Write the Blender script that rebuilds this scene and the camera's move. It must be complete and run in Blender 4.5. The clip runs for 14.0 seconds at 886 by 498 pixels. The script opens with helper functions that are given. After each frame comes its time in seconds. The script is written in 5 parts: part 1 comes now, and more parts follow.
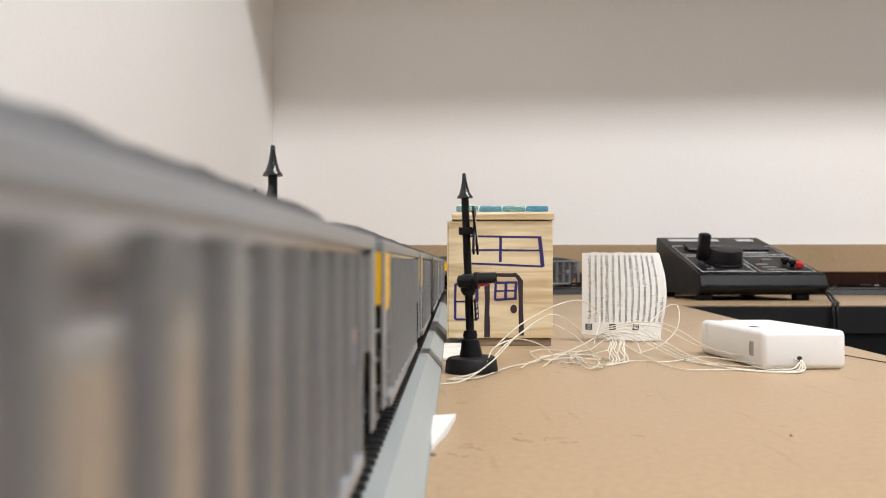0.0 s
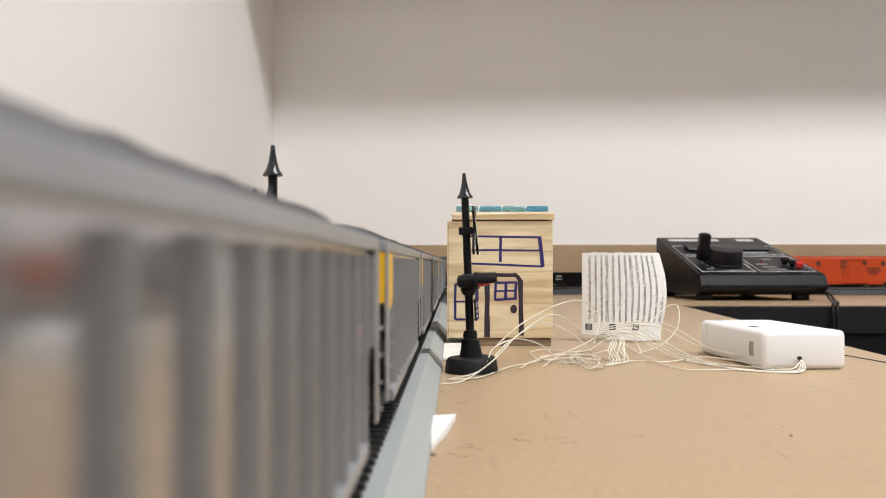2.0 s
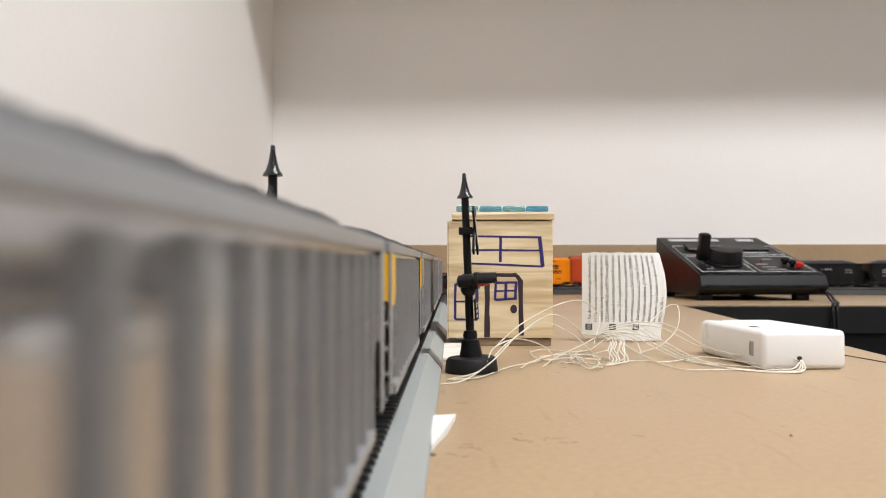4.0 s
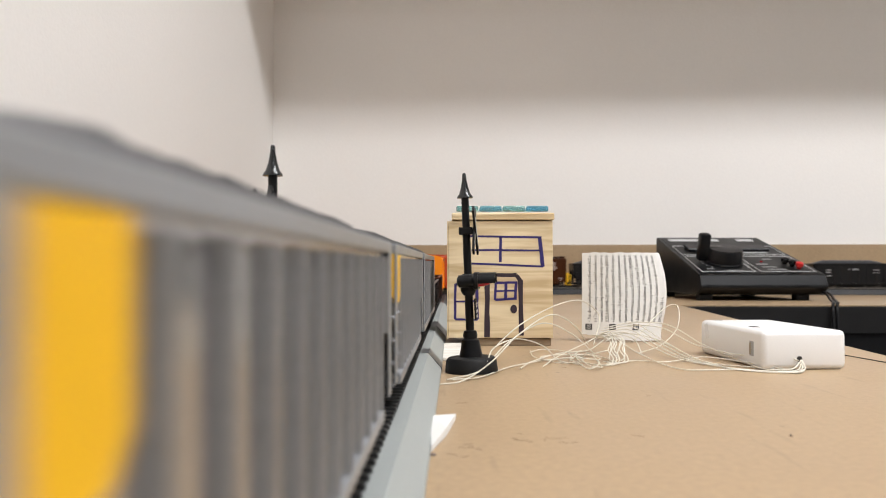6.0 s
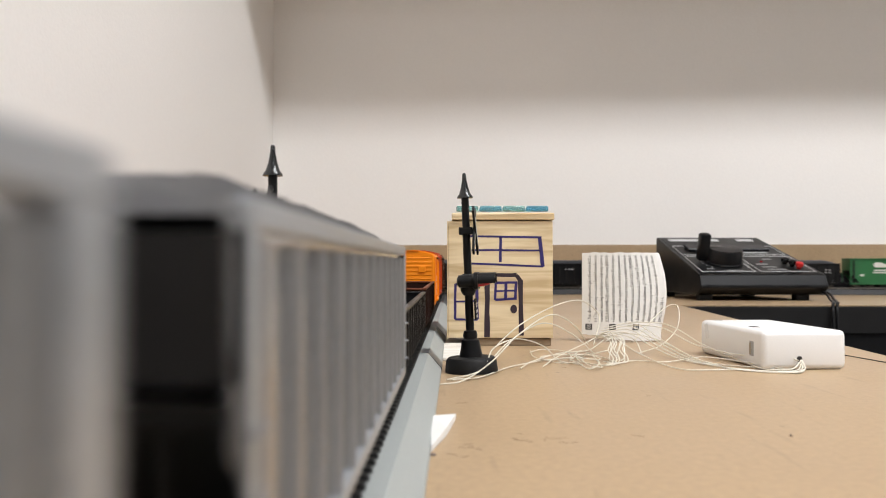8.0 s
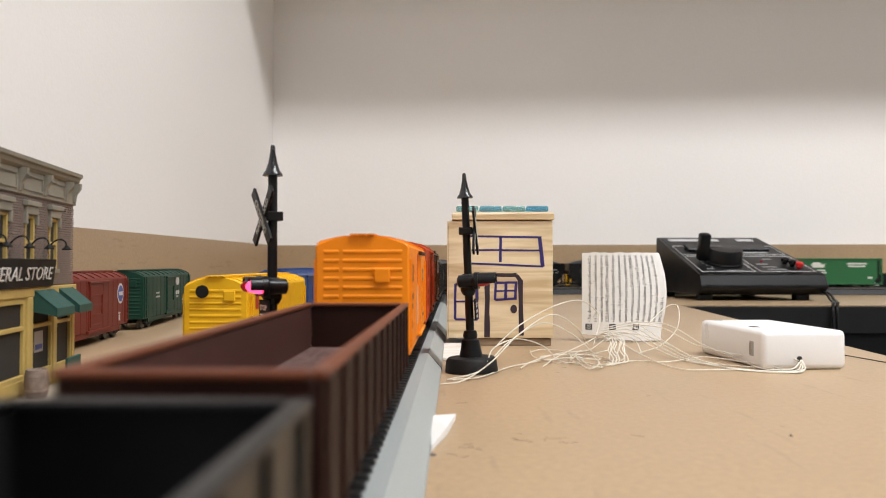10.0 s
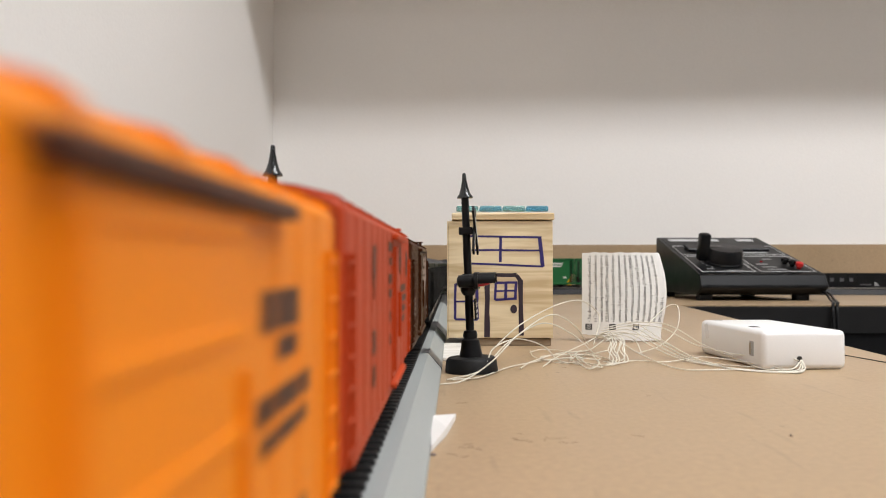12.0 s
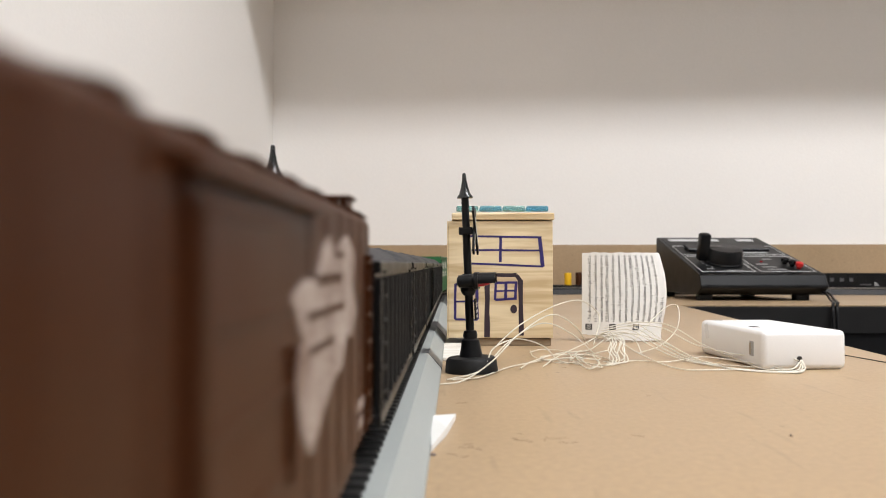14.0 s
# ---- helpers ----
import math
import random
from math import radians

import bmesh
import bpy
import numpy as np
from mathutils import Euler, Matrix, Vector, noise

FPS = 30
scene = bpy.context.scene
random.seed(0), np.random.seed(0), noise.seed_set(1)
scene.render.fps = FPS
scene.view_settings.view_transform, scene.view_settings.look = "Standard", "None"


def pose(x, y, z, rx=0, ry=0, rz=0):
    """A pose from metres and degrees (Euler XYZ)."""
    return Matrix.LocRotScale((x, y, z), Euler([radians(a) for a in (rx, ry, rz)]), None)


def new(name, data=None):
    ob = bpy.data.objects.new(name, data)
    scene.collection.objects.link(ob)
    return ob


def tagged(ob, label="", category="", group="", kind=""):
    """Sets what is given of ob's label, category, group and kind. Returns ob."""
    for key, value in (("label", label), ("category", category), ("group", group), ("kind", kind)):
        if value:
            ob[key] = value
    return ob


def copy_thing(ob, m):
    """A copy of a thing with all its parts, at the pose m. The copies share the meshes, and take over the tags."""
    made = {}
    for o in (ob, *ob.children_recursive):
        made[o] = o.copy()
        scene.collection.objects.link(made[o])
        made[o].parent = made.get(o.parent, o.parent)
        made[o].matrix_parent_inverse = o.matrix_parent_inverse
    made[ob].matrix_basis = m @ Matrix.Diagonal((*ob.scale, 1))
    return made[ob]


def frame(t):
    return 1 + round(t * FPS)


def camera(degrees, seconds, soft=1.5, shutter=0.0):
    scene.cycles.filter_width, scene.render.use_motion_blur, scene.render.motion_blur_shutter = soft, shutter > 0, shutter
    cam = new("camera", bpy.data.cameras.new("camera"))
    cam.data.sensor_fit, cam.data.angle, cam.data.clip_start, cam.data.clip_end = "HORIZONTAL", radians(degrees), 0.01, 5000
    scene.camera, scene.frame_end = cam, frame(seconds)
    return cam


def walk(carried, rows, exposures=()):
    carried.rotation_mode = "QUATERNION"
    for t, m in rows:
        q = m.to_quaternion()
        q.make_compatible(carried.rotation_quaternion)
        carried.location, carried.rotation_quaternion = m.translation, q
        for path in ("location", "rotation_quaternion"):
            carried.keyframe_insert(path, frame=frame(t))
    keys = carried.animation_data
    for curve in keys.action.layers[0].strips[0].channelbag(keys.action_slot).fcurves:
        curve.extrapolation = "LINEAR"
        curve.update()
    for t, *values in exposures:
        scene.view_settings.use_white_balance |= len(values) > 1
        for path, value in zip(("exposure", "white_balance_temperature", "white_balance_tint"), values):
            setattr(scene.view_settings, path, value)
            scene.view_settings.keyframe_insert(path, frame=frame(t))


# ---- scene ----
MM = 0.001
H_EYE = 49.0

# ---- camera: it stands still on the layout table beside the track ----
cam = camera(58.5, 14.0, soft=1.0, shutter=0.7)
cam.data.dof.use_dof = True
cam.data.dof.focus_distance = 0.45
cam.data.dof.aperture_fstop = 22.0
EYE = pose(0, 0, H_EYE * MM, 90 + 1.064, 0, 0)
walk(cam, [(0.0, EYE), (14.0, EYE)], exposures=[(0.0, 0.03), (11.2, 0.03), (12.0, -0.11), (13.5, -0.11), (14.0, 0.05)])

# ---- world and lamps ----
world = bpy.data.worlds.new("world")
world.use_nodes = True
world.node_tree.nodes["Background"].inputs[0].default_value = (0.9, 0.85, 0.8, 1)
world.node_tree.nodes["Background"].inputs[1].default_value = 0.05
scene.world = world


def area_lamp(name, x, y, z, sx, sy, power, colour):
    data = bpy.data.lights.new(name, "AREA")
    data.shape, data.size, data.size_y, data.energy, data.color = "RECTANGLE", sx, sy, power, colour
    ob = new(name, data)
    ob.matrix_world = pose(x, y, z)
    return ob


WARM = (0.975, 0.985, 1.005)
area_lamp("unseen_ceiling_lamp", 1.0, -0.27, 1.90, 1.6, 0.36, 62.0, WARM)
# Second lamp, unseen: added behind the camera as weak fill.
area_lamp("unseen_ceiling_lamp", 0.9, -2.0, 1.90, 1.2, 0.30, 5.0, WARM)


# ---- materials ----
def nodes_of(name):
    m = bpy.data.materials.new(name)
    m.use_nodes = True
    return m, m.node_tree.nodes, m.node_tree.links, m.node_tree.nodes["Principled BSDF"]


def surface(name, colour, rough=0.5, metal=0.0, vary=0.12, size=0.03, bump=0.1, fine=0.002, stretch=(1, 1, 1),
            dark=None, rand=0.0, rough_vary=0.12, emit=None, coat=0.0, spec=0.5):
    """Base colour with a slow stain and a fine grain, and a fine relief. size and fine in metres."""
    m, n, l, b = nodes_of(name)
    tc = n.new("ShaderNodeTexCoord")
    mp = n.new("ShaderNodeMapping")
    mp.inputs["Scale"].default_value = stretch
    l.new(tc.outputs["Object"], mp.inputs[0])
    slow = n.new("ShaderNodeTexNoise")
    slow.inputs["Scale"].default_value, slow.inputs["Detail"].default_value = 1 / size, 5
    grain = n.new("ShaderNodeTexNoise")
    grain.inputs["Scale"].default_value, grain.inputs["Detail"].default_value = 1 / fine, 3
    l.new(mp.outputs[0], slow.inputs[0])
    l.new(mp.outputs[0], grain.inputs[0])
    mix = n.new("ShaderNodeMix")
    mix.data_type = "RGBA"
    d = dark or tuple(c * (1 - 2 * vary) for c in colour)
    ramp = n.new("ShaderNodeMapRange")
    ramp.inputs[1].default_value, ramp.inputs[2].default_value = 0.35, 0.7
    add = n.new("ShaderNodeMath")
    add.operation = "MULTIPLY_ADD"
    add.inputs[1].default_value = 0.55
    half = n.new("ShaderNodeMath")
    half.operation = "MULTIPLY"
    half.inputs[1].default_value = 0.45
    l.new(slow.outputs[0], add.inputs[0])
    l.new(grain.outputs[0], half.inputs[0])
    l.new(half.outputs[0], add.inputs[2])
    l.new(add.outputs[0], ramp.inputs[0])
    l.new(ramp.outputs[0], mix.inputs["Factor"])
    mix.inputs["A"].default_value = (*d, 1)
    mix.inputs["B"].default_value = (*colour, 1)
    out = mix.outputs["Result"]
    if rand:
        info = n.new("ShaderNodeObjectInfo")
        hsv = n.new("ShaderNodeHueSaturation")
        rr = n.new("ShaderNodeMapRange")
        rr.inputs[3].default_value, rr.inputs[4].default_value = 1 - rand, 1 + rand
        l.new(info.outputs["Random"], rr.inputs[0])
        l.new(rr.outputs[0], hsv.inputs["Value"])
        l.new(out, hsv.inputs["Color"])
        out = hsv.outputs[0]
    l.new(out, b.inputs["Base Color"])
    rv = n.new("ShaderNodeMapRange")
    rv.inputs[3].default_value = max(0.03, rough - rough_vary)
    rv.inputs[4].default_value = min(1.0, rough + rough_vary)
    l.new(slow.outputs[0], rv.inputs[0])
    l.new(rv.outputs[0], b.inputs["Roughness"])
    b.inputs["Metallic"].default_value = metal
    b.inputs["Coat Weight"].default_value = coat
    b.inputs["Specular IOR Level"].default_value = spec
    if bump:
        bp = n.new("ShaderNodeBump")
        bp.inputs["Strength"].default_value, bp.inputs["Distance"].default_value = bump, fine * 0.2
        l.new(grain.outputs[0], bp.inputs["Height"])
        l.new(bp.outputs[0], b.inputs["Normal"])
    if emit:
        b.inputs["Emission Color"].default_value = (*emit[0], 1)
        b.inputs["Emission Strength"].default_value = emit[1]
    return m


def wood(name, light, dark, along="X", scale=220.0):
    """Pale wood with grain lines along one axis."""
    m, n, l, b = nodes_of(name)
    tc = n.new("ShaderNodeTexCoord")
    mp = n.new("ShaderNodeMapping")
    mp.inputs["Scale"].default_value = {"X": (0.08, 1, 1), "Y": (1, 0.08, 1), "Z": (1, 1, 0.08)}[along]
    l.new(tc.outputs["Object"], mp.inputs[0])
    g = n.new("ShaderNodeTexNoise")
    g.inputs["Scale"].default_value, g.inputs["Detail"].default_value, g.inputs["Distortion"].default_value = scale, 6, 0.6
    l.new(mp.outputs[0], g.inputs[0])
    r = n.new("ShaderNodeValToRGB")
    r.color_ramp.elements[0].position, r.color_ramp.elements[0].color = 0.36, (*dark, 1)
    r.color_ramp.elements[1].position, r.color_ramp.elements[1].color = 0.56, (*light, 1)
    l.new(g.outputs[0], r.inputs[0])
    l.new(r.outputs[0], b.inputs["Base Color"])
    b.inputs["Roughness"].default_value = 0.62
    bp = n.new("ShaderNodeBump")
    bp.inputs["Strength"].default_value, bp.inputs["Distance"].default_value = 0.25, 0.0004
    l.new(g.outputs[0], bp.inputs["Height"])
    l.new(bp.outputs[0], b.inputs["Normal"])
    return m


def hardboard(name):
    """Tan pressed-fibre board: mottled, scuffed, with faint scratches and dark specks."""
    m, n, l, b = nodes_of(name)
    tc = n.new("ShaderNodeTexCoord")
    big = n.new("ShaderNodeTexNoise")
    big.inputs["Scale"].default_value, big.inputs["Detail"].default_value = 9, 5
    fine = n.new("ShaderNodeTexNoise")
    fine.inputs["Scale"].default_value, fine.inputs["Detail"].default_value = 420, 4
    mp = n.new("ShaderNodeMapping")
    mp.inputs["Scale"].default_value = (1, 0.12, 1)
    mp.inputs["Rotation"].default_value = (0, 0, 0.9)
    streak = n.new("ShaderNodeTexNoise")
    streak.inputs["Scale"].default_value, streak.inputs["Detail"].default_value = 150, 3
    vor = n.new("ShaderNodeTexVoronoi")
    vor.inputs["Scale"].default_value = 26
    for node in (big, fine, vor):
        l.new(tc.outputs["Object"], node.inputs["Vector"])
    l.new(tc.outputs["Object"], mp.inputs[0])
    l.new(mp.outputs[0], streak.inputs["Vector"])
    base = n.new("ShaderNodeMix")
    base.data_type = "RGBA"
    base.inputs["A"].default_value = (0.345, 0.235, 0.134, 1)
    base.inputs["B"].default_value = (0.432, 0.307, 0.185, 1)
    l.new(big.outputs[0], base.inputs["Factor"])
    s2 = n.new("ShaderNodeMapRange")
    s2.inputs[1].default_value, s2.inputs[2].default_value, s2.inputs[3].default_value, s2.inputs[4].default_value = 0.3, 0.7, 0.9, 1.06
    l.new(fine.outputs[0], s2.inputs[0])
    s3 = n.new("ShaderNodeMapRange")
    s3.inputs[1].default_value, s3.inputs[2].default_value, s3.inputs[3].default_value, s3.inputs[4].default_value = 0.63, 0.72, 1.0, 0.82
    l.new(streak.outputs[0], s3.inputs[0])
    sp = n.new("ShaderNodeMapRange")
    sp.inputs[1].default_value, sp.inputs[2].default_value, sp.inputs[3].default_value, sp.inputs[4].default_value = 0.018, 0.034, 0.5, 1.0
    l.new(vor.outputs["Distance"], sp.inputs[0])
    m1 = n.new("ShaderNodeMath")
    m1.operation = "MULTIPLY"
    m2 = n.new("ShaderNodeMath")
    m2.operation = "MULTIPLY"
    l.new(s2.outputs[0], m1.inputs[0])
    l.new(s3.outputs[0], m1.inputs[1])
    l.new(m1.outputs[0], m2.inputs[0])
    l.new(sp.outputs[0], m2.inputs[1])
    hsv = n.new("ShaderNodeHueSaturation")
    l.new(base.outputs["Result"], hsv.inputs["Color"])
    l.new(m2.outputs[0], hsv.inputs["Value"])
    l.new(hsv.outputs[0], b.inputs["Base Color"])
    rr = n.new("ShaderNodeMapRange")
    rr.inputs[3].default_value, rr.inputs[4].default_value = 0.28, 0.52
    l.new(big.outputs[0], rr.inputs[0])
    l.new(rr.outputs[0], b.inputs["Roughness"])
    bp = n.new("ShaderNodeBump")
    bp.inputs["Strength"].default_value, bp.inputs["Distance"].default_value = 0.12, 0.0003
    l.new(fine.outputs[0], bp.inputs["Height"])
    l.new(bp.outputs[0], b.inputs["Normal"])
    return m


BOARD = hardboard("tan_hardboard")
WALL = surface("white_wall_paint", (0.86, 0.834, 0.805), 0.75, vary=0.02, size=0.5, bump=0.25, fine=0.004)
CEIL = surface("ceiling_tile", (0.75, 0.74, 0.72), 0.9, vary=0.04, size=0.3, fine=0.006)
CARPET = surface("grey_carpet", (0.16, 0.15, 0.15), 0.95, vary=0.2, size=0.2, bump=0.5, fine=0.006)
FASCIA = surface("black_fascia", (0.0065, 0.0065, 0.0075), 0.55, vary=0.2, size=0.1, fine=0.003, spec=0.15)
LAMPGLASS = surface("lamp_diffuser", (0.9, 0.9, 0.88), 0.5, emit=(WARM, 4.0))
ROADBED = surface("grey_plastic_roadbed", (0.33, 0.35, 0.34), 0.5, vary=0.05, size=0.05, bump=0.2, fine=0.0012)
BLACKBED = surface("dark_plastic_roadbed", (0.03, 0.03, 0.032), 0.5, vary=0.15, size=0.05, bump=0.2, fine=0.0012)
TIE = surface("black_tie_plastic", (0.013, 0.012, 0.012), 0.55, vary=0.2, size=0.02, fine=0.001, rand=0.15)
RAIL = surface("nickel_rail", (0.42, 0.40, 0.37), 0.35, 1.0, vary=0.15, size=0.03)
SILVER = surface("silver_paint", (0.365, 0.385, 0.41), 0.33, 0.5, vary=0.1, size=0.03, bump=0.15, fine=0.0012, rand=0.05)
SILVER_PANEL = surface("glossy_silver_paint", (0.54, 0.54, 0.55), 0.15, 0.88, vary=0.1, size=0.04, bump=0.06, fine=0.002, rough_vary=0.05)
# A darker, duller silver for ribs and small fittings.
SILVER_DIM = surface("dim_silver_paint", (0.25, 0.255, 0.265), 0.45, 0.4, vary=0.15, size=0.02, fine=0.001)
YELLOW = surface("yellow_patch_paint", (0.86, 0.49, 0.012), 0.5, vary=0.06, size=0.01, fine=0.001, spec=0.25)
COAL = surface("coal_load", (0.03, 0.032, 0.04), 0.5, vary=0.35, size=0.004, bump=0.9, fine=0.0012)
BLACK = surface("black_plastic", (0.006, 0.006, 0.007), 0.34, vary=0.2, size=0.02, bump=0.12, fine=0.0008, spec=0.25)
BLACK_DULL = surface("dull_black_plastic", (0.010, 0.0095, 0.0095), 0.6, vary=0.2, size=0.02, fine=0.001, spec=0.25)
BLACK_GLOSS = surface("glossy_black_plastic", (0.01, 0.01, 0.011), 0.2, vary=0.1, size=0.02, bump=0.05, fine=0.001)
STEEL = surface("wheel_steel", (0.16, 0.15, 0.14), 0.4, 0.8, vary=0.2, size=0.01)
ORANGE = surface("orange_plastic", (0.84, 0.245, 0.004), 0.5, vary=0.05, size=0.03, bump=0.12, fine=0.0008, spec=0.25)
ORANGE_RED = surface("orange_red_plastic", (0.48, 0.057, 0.012), 0.52, vary=0.08, size=0.03, bump=0.12, fine=0.0008, spec=0.2)
BROWN = surface("oxide_brown_plastic", (0.058, 0.019, 0.007), 0.42, vary=0.14, size=0.03, bump=0.1, fine=0.0008, spec=0.09)
GON_BROWN = surface("dark_brown_plastic", (0.024, 0.009, 0.0065), 0.5, vary=0.15, size=0.03, fine=0.0008, spec=0.1)
GON_IN = surface("dusty_brown_plastic", (0.085, 0.035, 0.028), 0.6, vary=0.3, size=0.025, fine=0.0008, spec=0.2, dark=(0.040, 0.014, 0.011))
DUST = surface("dusty_floor_plate", (0.20, 0.13, 0.118), 0.7, size=0.012, fine=0.0008, spec=0.2, stretch=(0.25, 1, 1), dark=(0.045, 0.018, 0.014))
# Rim colour: redder and lighter than the gondola's sides.
REDDISH_EDGE = surface("reddish_brown_rim", (0.15, 0.042, 0.016), 0.55, vary=0.15, size=0.01, fine=0.0006, spec=0.25)
GREEN = surface("bright_green_plastic", (0.012, 0.12, 0.035), 0.45, vary=0.1, size=0.03, fine=0.0008)
DARK_GREEN = surface("dark_green_plastic", (0.008, 0.045, 0.028), 0.5, vary=0.12, size=0.03, fine=0.0008, spec=0.25)
BOX_RED = surface("boxcar_red_plastic", (0.165, 0.024, 0.014), 0.5, vary=0.12, size=0.03, fine=0.0008, spec=0.25)
CAR_YELLOW = surface("yellow_plastic", (0.82, 0.46, 0.012), 0.5, vary=0.05, size=0.03, fine=0.0008, spec=0.25)
BLUE = surface("blue_plastic", (0.03, 0.07, 0.22), 0.4, vary=0.1, size=0.03)
MARK_DARK = surface("dark_lettering", (0.085, 0.032, 0.02), 0.5, vary=0.2, size=0.004, spec=0.2)
MARK_WHITE = surface("white_lettering", (0.66, 0.64, 0.6), 0.55, vary=0.1, size=0.01)
MARK_WORN = surface("worn_white_lettering", (0.52, 0.46, 0.42), 0.6, size=0.008, fine=0.001, dark=(0.12, 0.06, 0.04), bump=0)
MARK_PINK = surface("faded_pink_decal", (0.44, 0.29, 0.28), 0.5, vary=0.1, size=0.004)
MARK_AMBER = surface("worn_brown_lettering", (0.34, 0.17, 0.015), 0.5, vary=0.2, size=0.003, spec=0.2)
MARK_GREY = surface("dim_grey_lettering", (0.10, 0.10, 0.105), 0.5, vary=0.1, size=0.01, bump=0)
MARK_FADED = surface("faded_blue_decal", (0.20, 0.22, 0.33), 0.5, vary=0.1, size=0.004)
MARK_RED = surface("red_lettering", (0.5, 0.05, 0.02), 0.5, vary=0.1, size=0.01)
MARK_BLUE = surface("blue_lettering", (0.05, 0.08, 0.3), 0.5, vary=0.1, size=0.01)
BALSA = wood("pale_basswood", (0.74, 0.605, 0.39), (0.53, 0.385, 0.21), "X", 170)
BALSA_DARK = wood("worn_basswood", (0.30, 0.22, 0.14), (0.2, 0.14, 0.085), "X", 150)
WHITE_STICK = wood("white_painted_stick", (0.80, 0.76, 0.69), (0.70, 0.65, 0.57), "X", 200)
INK_BLUE = surface("blue_marker_ink", (0.03, 0.018, 0.16), 0.55, vary=0.2, size=0.004, fine=0.0006)
INK_BLACK = surface("purple_black_marker_ink", (0.035, 0.018, 0.03), 0.55, vary=0.2, size=0.004, fine=0.0006)
WHITE_PLASTIC = surface("white_plastic", (0.82, 0.81, 0.80), 0.3, vary=0.02, size=0.03, bump=0.05, fine=0.0008)
PAPER = surface("white_paper", (0.78, 0.77, 0.74), 0.75, vary=0.03, size=0.02, bump=0.1, fine=0.0008)
PRINT = surface("black_print", (0.03, 0.03, 0.03), 0.7, vary=0.1, size=0.01, bump=0)
WIRE = surface("white_wire_insulation", (0.70, 0.66, 0.56), 0.4, vary=0.05, size=0.01, bump=0)
FRAME_PRINT = surface("pale_panel_print", (0.62, 0.62, 0.62), 0.5, vary=0.05, size=0.01, bump=0)
RED_KNOB = surface("red_plastic", (0.6, 0.02, 0.02), 0.35, vary=0.05, size=0.01)
RED_LENS = surface("red_lens", (0.45, 0.01, 0.02), 0.15, vary=0.05, size=0.01)
RED_LIT = surface("lit_red_lens", (0.6, 0.02, 0.05), 0.2, emit=((1.0, 0.035, 0.11), 5.0))
GREY_PRINT = surface("light_grey_print", (0.36, 0.36, 0.36), 0.5, vary=0.05, size=0.01, bump=0)
PANEL = surface("charcoal_control_panel", (0.009, 0.0092, 0.010), 0.4, vary=0.1, size=0.03, spec=0.2)
BRICK = surface("grey_brown_brick", (0.23, 0.175, 0.145), 0.75, vary=0.12, size=0.006, fine=0.0008, rand=0.12)
MORTAR = surface("mortar", (0.14, 0.115, 0.10), 0.85, vary=0.1, size=0.01)
STONE_TRIM = surface("olive_grey_trim", (0.26, 0.24, 0.19), 0.65, vary=0.12, size=0.01, fine=0.0008)
CREAM = surface("ochre_yellow_trim", (0.50, 0.36, 0.11), 0.55, vary=0.1, size=0.01, fine=0.0008)
AWNING = surface("dark_green_awning", (0.015, 0.075, 0.06), 0.6, vary=0.12, size=0.01, fine=0.0006)
BARREL = surface("brown_grey_barrel", (0.27, 0.20, 0.16), 0.6, vary=0.2, size=0.004)
CONCRETE = surface("warm_grey_concrete", (0.36, 0.30, 0.23), 0.8, vary=0.1, size=0.02)
SCUFF = surface("dark_scuff", (0.25, 0.165, 0.095), 0.6, vary=0.2, size=0.003, fine=0.0006, bump=0)
# Near-black colour standing for the shade inside openings and gaps.
RECESS_SHADE = surface("painted_recess_shade", (0.02, 0.018, 0.016), 0.8, vary=0.1, size=0.02)


def glass(name, colour, rough=0.05, through_part=1.0):
    m, n, l, b = nodes_of(name)
    b.inputs["Base Color"].default_value = (*colour, 1)
    b.inputs["Transmission Weight"].default_value = through_part
    b.inputs["Roughness"].default_value = rough
    b.inputs["IOR"].default_value = 1.45
    return m


TILE_BLUE = glass("blue_glass_tile", (0.34, 0.66, 0.80), 0.08, 0.75)
TILE_GREEN = glass("green_glass_tile", (0.52, 0.80, 0.72), 0.08, 0.75)
TILE_DEEP = glass("deep_blue_glass_tile", (0.24, 0.58, 0.78), 0.08, 0.75)
PANE = glass("shop_pane", (0.6, 0.6, 0.58), 0.05)


# ---- mesh helpers (all in millimetres) ----
def box(bm, x0, x1, y0, y1, z0, z1, bevel=0.0, seg=1):
    vs = [bm.verts.new((x, y, z)) for x in (x0, x1) for y in (y0, y1) for z in (z0, z1)]
    faces = [(0, 1, 3, 2), (4, 6, 7, 5), (0, 4, 5, 1), (2, 3, 7, 6), (0, 2, 6, 4), (1, 5, 7, 3)]
    fs = [bm.faces.new([vs[i] for i in f]) for f in faces]
    if bevel:
        edges = list({e for f in fs for e in f.edges})
        bmesh.ops.bevel(bm, geom=edges, offset=bevel, segments=seg, profile=0.5, affect="EDGES")
    return vs


